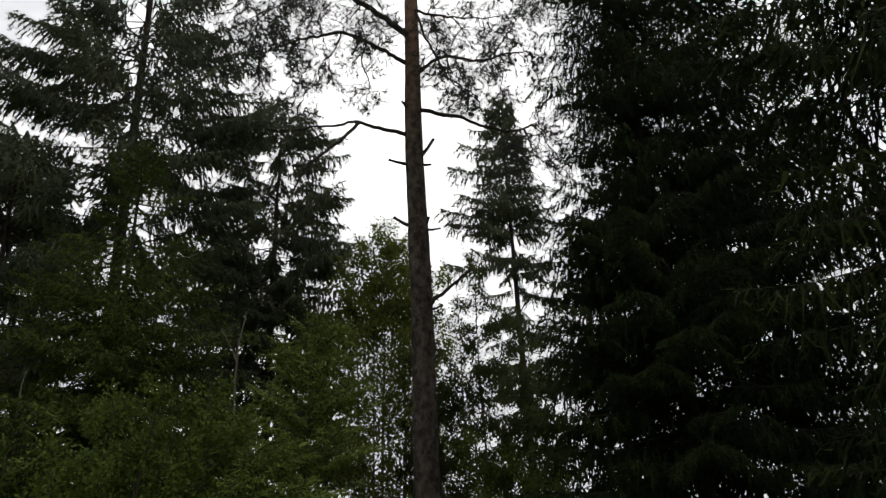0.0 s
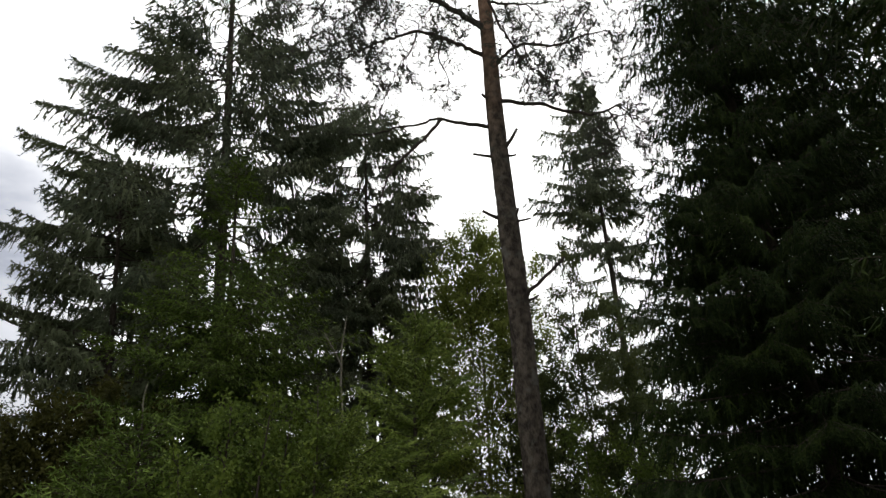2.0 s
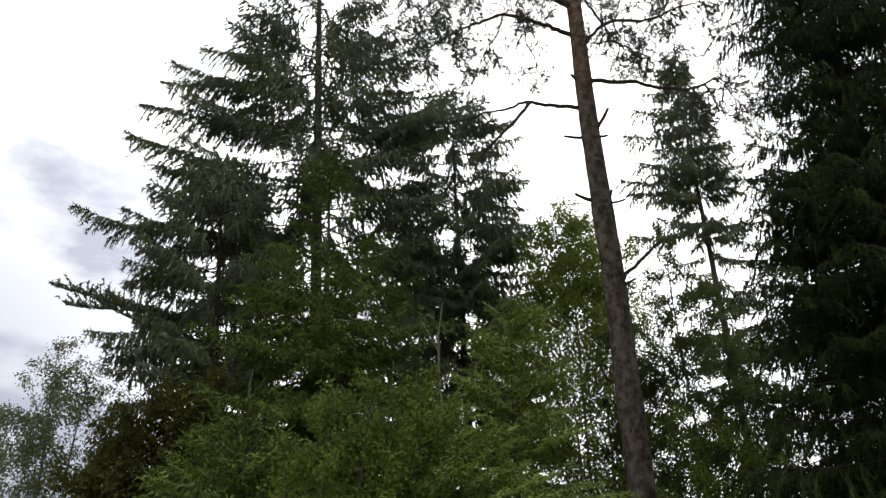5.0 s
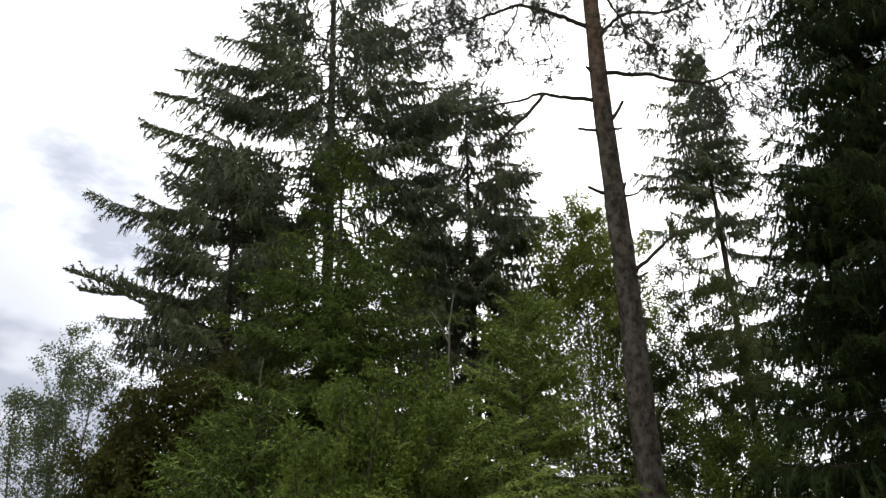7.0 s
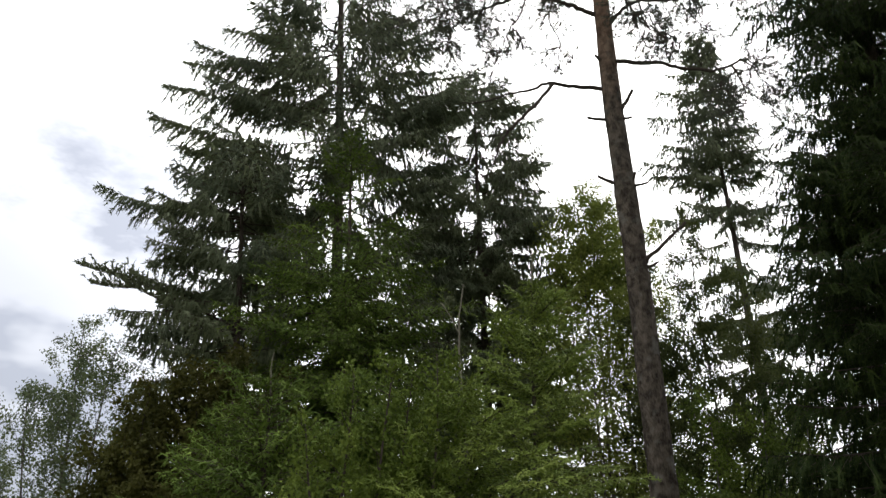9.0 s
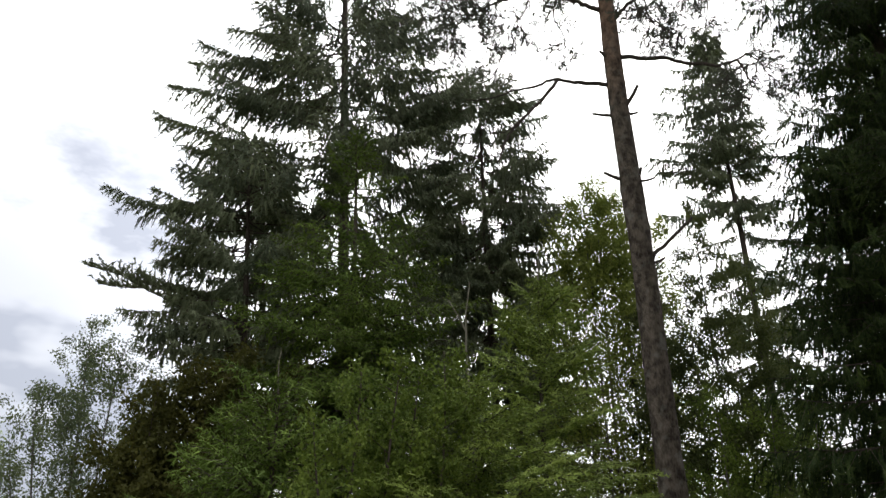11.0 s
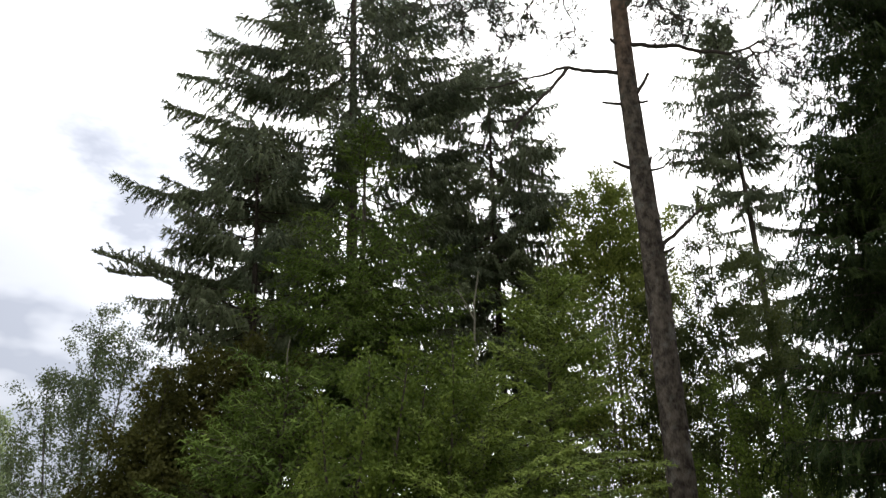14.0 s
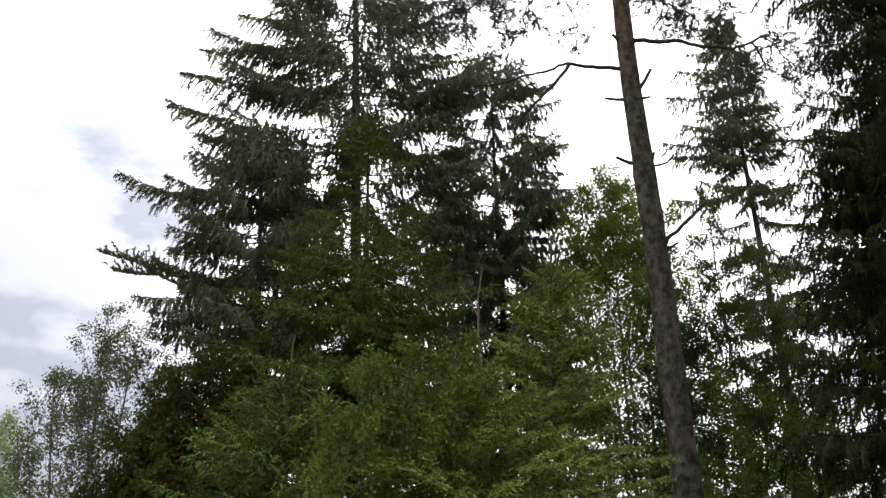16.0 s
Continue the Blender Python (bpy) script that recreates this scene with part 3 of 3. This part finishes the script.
pine_limb(pine, [(0.07, -0.07, 11.21), (0.35, -0.1, 11.53), (0.63, -0.14, 11.7), (1.06, -0.23, 11.64), (1.44, -0.33, 11.64), (1.72, -0.39, 11.79), (2.04, -0.48, 11.81), (2.28, -0.54, 11.85)], 0.04, 0.01, 11, 0.5)
pine_limb(pine, [(1.42, -0.29, 11.67), (1.7, -0.34, 12.04), (1.96, -0.4, 12.5), (2.17, -0.44, 12.94), (2.48, -0.53, 12.77)], 0.02, 0.006, 7, 0.4)
pine_limb(pine, [(0.09, -0.08, 12.8), (0.6, -0.03, 12.84), (1.31, -0.09, 12.89), (2.24, -0.29, 13.09)], 0.03, 0.008, 11, 0.6)
pine_limb(pine, [(0.03, -0.16, 12.73), (0.15, -0.28, 12.03), (0.31, -0.42, 11.45), (0.42, -0.54, 10.97), (0.57, -0.68, 10.56), (0.79, -0.85, 10.19)], 0.03, 0.008, 11, 0.5)
pine_limb(pine, [(0.05, -0.07, 10.37), (0.62, -0.3, 10.15), (1.07, -0.53, 9.85), (1.55, -0.79, 9.62), (1.85, -0.99, 9.65), (1.97, -1.11, 9.51), (2.22, -1.31, 9.28)], 0.042, 0.008, 0, 0.4)
pine_limb(pine, [(1.72, -0.93, 9.59), (1.76, -1.02, 9.32), (1.78, -1.11, 8.93), (1.68, -1.13, 8.61)], 0.02, 0.006, 13, 0.55)
pine_limb(pine, [(1.85, -0.99, 9.65), (1.98, -1.12, 9.37), (2.12, -1.25, 8.77)], 0.016, 0.006, 12, 0.5)
pine_limb(pine, [(-0.14, -0.01, 9.83), (-0.58, 0.02, 9.85), (-1.01, 0.02, 9.94), (-1.4, 0.01, 9.8), (-1.8, -0.02, 9.68), (-2.33, -0.05, 9.48), (-2.66, -0.11, 9.42)], 0.04, 0.008, 0, 0.4)
pine_limb(pine, [(-1.03, -0.06, 9.88), (-1.4, -0.06, 9.41), (-1.78, -0.08, 8.99), (-1.97, -0.12, 8.7), (-2.1, -0.18, 8.37), (-2.18, -0.24, 8.05)], 0.036, 0.012, 0, 0.3)
pine_limb(pine, [(-1.79, -0.14, 8.94), (-2.02, -0.18, 8.74), (-2.35, -0.23, 8.64)], 0.018, 0.006, 0, 0.3)
pine_limb(pine, [(0.1, -0.08, 6.42), (0.36, -0.27, 6.63), (0.71, -0.5, 6.95)], 0.04, 0.022, 0, 0.3)
pine_limb(pine, [(0.07, -0.07, 13.41), (-0.9, 0.04, 13.9), (-1.92, 0.08, 13.81), (-2.77, 0.02, 13.05), (-3.34, -0.1, 12.14)], 0.05, 0.015, 10, 0.85)
pine_limb(pine, [(0.08, -0.07, 13.73), (0.86, -0.16, 14.18), (1.79, -0.37, 14.05), (2.65, -0.63, 13.53)], 0.045, 0.015, 10, 0.75)
pine_limb(pine, [(-1.47, -0.03, 13.2), (-2.12, -0.08, 12.68), (-2.73, -0.17, 12.08), (-3.2, -0.3, 11.5)], 0.02, 0.008, 13, 0.7)
pine_limb(pine, [(-1.36, 0.16, 12.11), (-1.52, 0.11, 11.58), (-1.82, 0.09, 10.95), (-2.01, 0.04, 10.42)], 0.018, 0.008, 7, 0.35)
pine_limb(pine, [(-0.87, 0.12, 11.94), (-1.0, 0.02, 11.34), (-0.87, -0.12, 10.71), (-0.94, -0.23, 10.33)], 0.018, 0.008, 7, 0.35)
pine_limb(pine, [(-2.16, 0.16, 11.75), (-2.34, 0.21, 11.34), (-2.21, 0.23, 10.86), (-2.39, 0.28, 10.47)], 0.018, 0.008, 7, 0.35)
pine_limb(pine, [(-2.8, 0.1, 11.24), (-2.88, 0.05, 10.77), (-2.71, -0.01, 10.31)], 0.014, 0.008, 7, 0.3)
pine_limb(pine, [(0.63, -0.15, 11.69), (0.67, -0.27, 11.04), (0.97, -0.49, 10.59), (1.05, -0.63, 10.17)], 0.018, 0.008, 7, 0.35)
pine_limb(pine, [(1.42, -0.35, 11.61), (1.69, -0.36, 11.31), (1.59, -0.21, 10.86)], 0.016, 0.008, 7, 0.35)
for i in range(12):             # the crown above
    a, reach, h = i * 2.4, 2.6 - i * 0.14, 14 + i * 0.43
    pine_limb(pine, [(math.cos(a) * reach * s, 0.05 + math.sin(a) * reach * s, h + reach * 0.35 * s) for s in (0, 0.35, 0.7, 1)], 0.035, 0.012, 0.5, 0.6)
pine_stub(pine, (-0.16, -0.01, 9.16), (-0.51, -0.02, 9.19), 0.026)
pine_stub(pine, (0.07, -0.07, 9.32), (0.27, -0.24, 9.62), 0.032)
pine_stub(pine, (0.07, -0.07, 9.15), (0.2, -0.22, 9.07), 0.022)
pine_stub(pine, (-0.18, -0.0, 7.92), (-0.44, -0.03, 8.03), 0.03)
pine_stub(pine, (0.09, -0.08, 7.88), (0.14, -0.2, 8.02), 0.024)
pine_stub(pine, (0.09, -0.08, 7.82), (0.32, -0.25, 7.79), 0.02)
pine_stub(pine, (-0.13, -0.01, 10.39), (-0.27, -0.08, 10.49), 0.028)
pine_stub(pine, (0.14, -0.09, 6.36), (0.3, -0.25, 6.39), 0.02)

# ---- spruces ----
OLD = BranchKit(100, dict(bare=0.32), [0.4, 0.8, 1.4, 2.2, 3.2, 4.4], 4, DARK_BARK, OLD_NEEDLES)
TUFT = BranchKit(400, dict(bare=0.3, spread=0.17, twig_gap=0.12, string_gap=0.07, string=(0.10, 0.22), thick=0.034, droop=-0.7, sag=-0.02, barb=0.06), [3.0], 2, DARK_BARK, OLD_NEEDLES)
SLIM = BranchKit(450, dict(bare=0.12, spread=0.30, string=(0.18, 0.36), thick=0.032, blunt=0.3), [0.4, 0.8, 1.3, 1.9, 2.6], 4, DARK_BARK, OLD_NEEDLES)
WEEP = BranchKit(500, dict(bare=0.1, spread=0.3, twig_gap=0.12, string_gap=0.055, string=(0.12, 0.32), thick=0.016, barb=0.06, side=4, blunt=0.3), [0.5, 0.9, 1.4, 2.0], 4, DARK_BARK, SHADE_DARK_NEEDLES)
COARSE = BranchKit(600, dict(bare=0.15, spread=0.3, twig_gap=0.17, string_gap=0.10, string=(0.2, 0.5), thick=0.030, barb=0.10, side=2, droop=0.8, herring=0.35), [0.5, 0.9, 1.5, 2.2], 3, DARK_BARK, SHADE_DARK_NEEDLES)
MID = BranchKit(700, dict(bare=0.08, spread=0.3, twig_gap=0.10, string_gap=0.072, string=(0.08, 0.19), thick=0.018, droop=0.45, herring=0.6, side=2, barb=0.055, sag=0.03), [0.25, 0.5, 0.9, 1.4, 2.0], 4, DARK_BARK, GREEN_NEEDLES)
YOUNG = BranchKit(900, dict(bare=0.06, spread=0.33, twig_gap=0.085, string_gap=0.034, string=(0.07, 0.14), thick=0.014, droop=0.25, herring=0.6, side=2, barb=0.034, sag=-0.02, tip_rise=0.1), [0.2, 0.4, 0.7, 1.1, 1.6], 4, DARK_BARK, YOUNG_NEEDLES)


def outline(heights, reaches):
    """The reach of a tree's boughs by height."""
    return lambda z: float(np.interp(z, heights, reaches))


spruce(11, -1.82, 16.88, 25.0, outline([3, 6, 10, 12, 14, 16, 18.4, 20, 25], [2.8, 3.2, 3.6, 3.7, 3.4, 2.6, 2.1, 1.7, 0.1]), OLD, None,
       "tall old spruce with drooping dark boughs and a bare inner trunk", base=4.0, spacing=0.46, per=5, r0=0.19, lean=(-0.78, 0), droop=(24, -4), thin=[(4, 5.5, 0.5), (11.5, 15.5, 0.25), (18.5, 25, 0.6)],
       tips=[(16.02, 0.84, -0.80, 16.42), (15.85, 0.29, -1.60, 16.25), (17.80, 1.34, 0.20, 18.20), (16.08, 2.15, -0.30, 16.48), (16.02, -1.55, -1.20, 16.42), (14.24, -1.95, -1.50, 14.64), (12.46, 2.33, -0.80, 12.66), (13.61, 2.90, 0.20, 13.71), (14.71, 1.50, -1.50, 15.21), (16.18, -2.93, -0.60, 16.68), (16.76, -2.84, 0.50, 17.16), (15.50, -3.61, -0.40, 16.00), (14.42, -4.17, -1.00, 15.02), (15.44, -4.87, 0.60, 15.64), (12.81, -3.49, -1.60, 13.41), (13.62, -4.97, -0.30, 14.12), (11.89, -4.98, -0.80, 12.89), (11.84, -4.66, 0.40, 12.74), (10.21, -3.56, -1.20, 11.01), (16.30, 1.76, -0.50, 16.70), (15.68, 2.24, 0.40, 16.08), (13.86, 1.98, -1.20, 14.46), (14.34, 2.82, -0.30, 14.54), (14.50, 3.35, 0.50, 14.40), (12.19, 1.77, -1.40, 12.49), (12.22, 0.97, -2.20, 12.72), (13.90, -1.01, -2.00, 14.40)])
spruce(12, 1.75, 19.85, 16.9, outline([3, 6, 11, 13.5, 15.4, 16.4, 16.9], [2.5, 2.5, 2.4, 2.3, 1.9, 0.9, 0.2]), OLD, None,
       "dense dark spruce behind the pine with hanging shoots", base=4.5, spacing=0.39, per=6, r0=0.15, lean=(-0.2, 0), droop=(14, -18), thicket=12,
       tips=[(16.09, 0.40, 0.30, 15.89), (14.90, 0.86, -0.60, 14.50), (15.42, 1.58, 0.20, 14.92), (14.25, 1.92, -0.20, 13.65), (13.54, 1.67, 0.50, 12.94), (12.64, 1.64, -0.40, 11.94), (12.53, 1.23, 0.80, 12.03), (15.14, -0.84, -0.90, 15.04), (13.31, 0.70, -1.20, 12.81), (14.80, -2.02, -0.50, 14.60), (13.94, -2.70, 0.20, 13.64), (11.97, 0.12, -1.80, 11.57)])
spruce(13, -3.4, 14.6, 11.0, outline([5, 8, 9.5, 11.0], [1.8, 2.0, 1.7, 0.3]), OLD, None, "ragged dark spruce with long bare lower trunk", base=6.2,
       spacing=0.32, per=6, r0=0.13, lean=(-0.6, 0), droop=(20, -8),
       tips=[(9.17, -3.34, -0.50, 9.67), (9.84, -2.59, 0.60, 9.84), (8.41, -2.14, -0.60, 8.41), (8.53, -2.52, 0.50, 8.43), (8.46, -1.70, -1.20, 8.36), (7.76, -1.47, -0.90, 7.66), (7.43, -2.67, -0.40, 6.93), (7.22, -2.53, 0.30, 6.62), (7.33, -1.57, -1.00, 7.03), (8.67, 0.71, -0.60, 8.67), (8.64, 0.73, 0.50, 8.54)],
       tufts=[(6.72, -3.58, -0.30, 8.02), (7.15, -3.79, 0.90, 8.05), (6.29, -2.34, -1.20, 7.29), (6.86, -2.22, 0.20, 7.76)])
spruce(14, -1.43, 12.92, 10.3, outline([1, 4, 6, 8, 9, 10.3], [2.3, 2.2, 1.9, 1.15, 0.75, 0.15]), MID, None, "green middle-aged spruce with light shoot tips", base=1.0,
       spacing=0.33, per=7, r0=0.10, droop=(30, -12), ragged=0.5, thicket=6.8, thin=[(0, 3.2, 0.75), (8.2, 10, 0.35)])
spruce(15, 9.07, 20.05, 19.3, outline([4, 9, 12, 13.5, 15, 17, 18.6, 19.3], [1.4, 1.2, 1.1, 1.3, 1.2, 0.8, 0.4, 0.15]), SLIM, None, "slender thin spruce with gaps between drooping boughs", base=4.0,
       spacing=0.32, per=5, r0=0.15, lean=(0.05, 0.1), thin=[(3, 8.2, 0.85), (8.9, 13.4, 0.62)], droop=(10, -14),
       tips=[(18.43, -0.87, 0.00, 18.33), (17.64, -1.08, 0.20, 17.44), (16.66, -1.65, -0.20, 16.46), (15.85, -1.94, 0.10, 15.65), (14.52, -1.85, -0.40, 14.32), (14.06, -2.34, 0.00, 13.96), (13.96, -1.94, 0.40, 13.66), (18.79, 0.54, 0.00, 18.69), (17.65, 0.88, 0.20, 17.45), (15.19, 1.26, -0.20, 15.29), (13.64, 1.04, 0.00, 14.44), (13.39, 1.33, 0.20, 13.69), (12.52, -1.45, -0.30, 12.42), (12.40, -2.43, -0.30, 11.80), (11.43, 1.30, 0.10, 11.23)])
# these spruces look dark partly because their needle colour includes shade
DARKS = "dark spruces at the edge of the stand"
spruce(16, 6.2, 8.35, 18.5, outline([0.8, 3, 5, 8, 10, 12, 18.5], [2.0, 2.1, 1.9, 1.45, 1.3, 1.2, 0.4]), WEEP, None, "dense spruce with shade-darkened needles and long hanging shoots", DARKS, base=1.2,
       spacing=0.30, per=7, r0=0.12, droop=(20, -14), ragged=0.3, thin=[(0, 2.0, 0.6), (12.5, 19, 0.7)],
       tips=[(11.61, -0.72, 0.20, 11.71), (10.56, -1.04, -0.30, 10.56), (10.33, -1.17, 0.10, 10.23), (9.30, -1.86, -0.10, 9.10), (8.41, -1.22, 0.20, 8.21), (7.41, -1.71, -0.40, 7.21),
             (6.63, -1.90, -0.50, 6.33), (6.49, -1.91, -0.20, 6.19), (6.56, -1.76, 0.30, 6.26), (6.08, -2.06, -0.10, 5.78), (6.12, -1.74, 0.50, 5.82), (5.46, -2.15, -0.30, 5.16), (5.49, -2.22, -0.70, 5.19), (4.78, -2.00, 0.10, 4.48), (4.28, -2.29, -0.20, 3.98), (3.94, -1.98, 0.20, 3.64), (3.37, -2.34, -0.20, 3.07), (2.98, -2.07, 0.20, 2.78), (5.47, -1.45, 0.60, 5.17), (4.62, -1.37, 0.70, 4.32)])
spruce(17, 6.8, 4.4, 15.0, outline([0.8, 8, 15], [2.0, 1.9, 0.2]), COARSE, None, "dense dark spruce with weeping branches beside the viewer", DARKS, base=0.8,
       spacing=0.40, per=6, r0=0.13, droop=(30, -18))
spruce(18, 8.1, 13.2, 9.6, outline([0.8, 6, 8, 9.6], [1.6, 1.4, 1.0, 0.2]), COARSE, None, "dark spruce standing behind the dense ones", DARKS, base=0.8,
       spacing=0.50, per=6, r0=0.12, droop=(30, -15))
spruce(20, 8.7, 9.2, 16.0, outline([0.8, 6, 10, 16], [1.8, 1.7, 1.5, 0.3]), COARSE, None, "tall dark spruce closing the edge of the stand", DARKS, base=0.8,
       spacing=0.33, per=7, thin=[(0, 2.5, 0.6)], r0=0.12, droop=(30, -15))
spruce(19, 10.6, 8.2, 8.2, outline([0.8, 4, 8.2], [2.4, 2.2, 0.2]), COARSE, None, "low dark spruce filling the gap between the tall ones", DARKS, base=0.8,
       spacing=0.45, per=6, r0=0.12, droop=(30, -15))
YOUNGS = "young spruces in front of the stand"
spruce(21, 0.40, 7.99, 3.95, outline([0, 2, 3, 3.6, 3.95], [1.5, 1.30, 0.85, 0.32, 0.12]), YOUNG, None, "young bright green spruce with a bare pale leader", YOUNGS, base=0.3,
       spacing=0.33, per=6, r0=0.045, droop=(38, 4), leader=1.0, wood=GREY_TWIG, thin=[(0, 1.9, 0.6)])
spruce(22, 1.30, 8.9, 5.3, outline([0, 2.5, 3.5, 4.6, 5.3], [1.4, 1.25, 0.95, 0.6, 0.1]), YOUNG, None, "young green spruce with a dark thin stem", YOUNGS, base=0.3,
       spacing=0.34, per=6, r0=0.05, droop=(38, 4), leader=0.5, thin=[(0, 2.0, 0.6)])
spruce(23, -1.82, 8.8, 4.1, outline([0, 2, 3, 4.1], [1.6, 1.4, 0.9, 0.1]), MID, None, "young green spruce under the old ones", YOUNGS, base=0.3,
       spacing=0.30, per=7, r0=0.045, droop=(38, 4), leader=0.3, ragged=0.4, thin=[(0, 2.0, 0.5)])
spruce(24, -2.75, 10.8, 4.3, outline([0, 2, 3, 4.3], [1.5, 1.3, 0.85, 0.1]), MID, None, "shaded green spruce among the bushes", YOUNGS, base=0.3,
       spacing=0.27, per=7, r0=0.045, droop=(38, 4), ragged=0.4, thin=[(0, 2.0, 0.5)])

# ---- birches and shrubs ----
leafy_tree(31, -6.7, 14.4, [(-0.2, 0, -0.8, 0.2, 5.6, 0.035), (0.1, 0.2, 0.0, 0.2, 6.9, 0.04), (0.5, -0.1, 0.8, 0, 6.4, 0.035), (0.9, 0.3, 1.5, 0.3, 5.6, 0.03), (-0.5, 0.2, -1.2, 0.3, 4.6, 0.03)],
           "slim grey-stemmed birch clump with small pale leaves", BIRCH_LEAVES, reach=0.27, first=0.30, per_metre=75, lower_share=0.2, limb_gap=0.32, leaf=0.050, gather=0.13, hang=0.7)
leafy_tree(32, -15.1, 26.0, [(0, 0, 0.1, 0, 7.1, 0.09)], "green birch at the edge of the clearing, leaves paled for haze", HAZE_PALE_LEAVES, reach=0.26, first=0.1, per_metre=70, leaf=0.09, gather=0.3)
leafy_tree(33, 4.3, 17.6, [(-0.1, 0, 0.0, 0.2, 11.7, 0.05), (0.35, 0.2, 0.6, 0.2, 11.3, 0.05), (-0.5, 0.3, -0.85, 0, 10.8, 0.035), (0.9, -0.2, 1.25, 0, 10.4, 0.035), (0.1, 0.5, 0.25, 0.3, 11.3, 0.03), (-0.3, -0.3, -0.45, -0.2, 11.2, 0.03)],
           "thin-stemmed birch clump with fine dark twigs and green tops", TOP_LEAVES, reach=0.19, first=0.14, per_metre=42, lower_share=0.24, limb_gap=0.28, leaf=0.066, gather=0.16, crown=(8, 0.24), bushy=0.5, gain=3.6)
leafy_tree(34, 6.15, 15.85, [(0, 0, 0, 0, 10.0, 0.045), (0.7, 0.3, 1.1, 0.2, 8.8, 0.04), (-0.6, 0.1, -0.5, 0, 8.2, 0.035), (-1.0, 0.4, -1.05, 0.3, 8.6, 0.035), (1.4, 0.2, 1.7, 0.3, 7.4, 0.03)], "thin birch with sparse hanging leaves", OLIVE_GREEN,
           reach=0.19, first=0.2, per_metre=95, lower_share=0.6, leaf=0.055, gather=0.12, hang=0.8)
leafy_tree(35, 4.4, 11.6, [(0, 0, -0.1, 0, 4.6, 0.03), (0.6, 0.1, 0.8, 0, 4.5, 0.03), (1.2, 0.3, 1.5, 0.2, 4.4, 0.03)], "young green birch thicket under the trees", LIME_LEAVES,
           reach=0.28, first=0.12, per_metre=110, name="birch_sapling", leaf=0.046, gather=0.14)
leafy_tree(36, -0.45, 7.45, [(0, 0, 0.1, 0, 3.9, 0.02), (0.4, 0.1, 0.55, 0, 3.95, 0.02), (-0.3, 0, -0.3, 0, 3.75, 0.02), (-0.5, 0.1, -0.65, 0, 3.3, 0.02), (0.2, 0.3, 0.3, 0.3, 3.8, 0.02)],
           "yellow-green leafy shrub beside the young spruces", LIME_LEAVES, DARK_BARK,
           reach=0.25, first=0.12, per_metre=105, leaf=0.041, limb_gap=0.22, gather=0.08, name="leafy_shrub", category="shrub")
leafy_tree(37, -4.35, 12.1, [(-0.3, 0.2, -0.4, 0.2, 4.7, 0.03), (0.3, 0.5, 0.3, 0.6, 5.3, 0.03), (1.0, 0.6, 1.0, 0.6, 5.6, 0.03), (0, 0, 0, 0, 4.9, 0.03), (0.6, 0.2, 0.7, 0.2, 5.3, 0.03), (1.3, 0.2, 1.4, 0, 5.5, 0.03), (2.0, 0.3, 2.1, 0.2, 5.2, 0.03)],
           "olive-brown leafy bush at the foot of the spruces", OLIVE_LEAVES, DARK_BARK, reach=0.26, first=0.1, per_metre=90, leaf=0.070, limb_gap=0.24, name="leafy_bush", category="shrub", gather=0.14)
leafy_tree(38, 12.6, 9.85, [(0, 0, -0.1, 0, 17.0, 0.11)], "tall thin tree with sparse leaves behind the dark spruces", BIRCH_LEAVES, DARK_BARK, reach=0.15, first=0.4, per_metre=40, limb_gap=0.6)
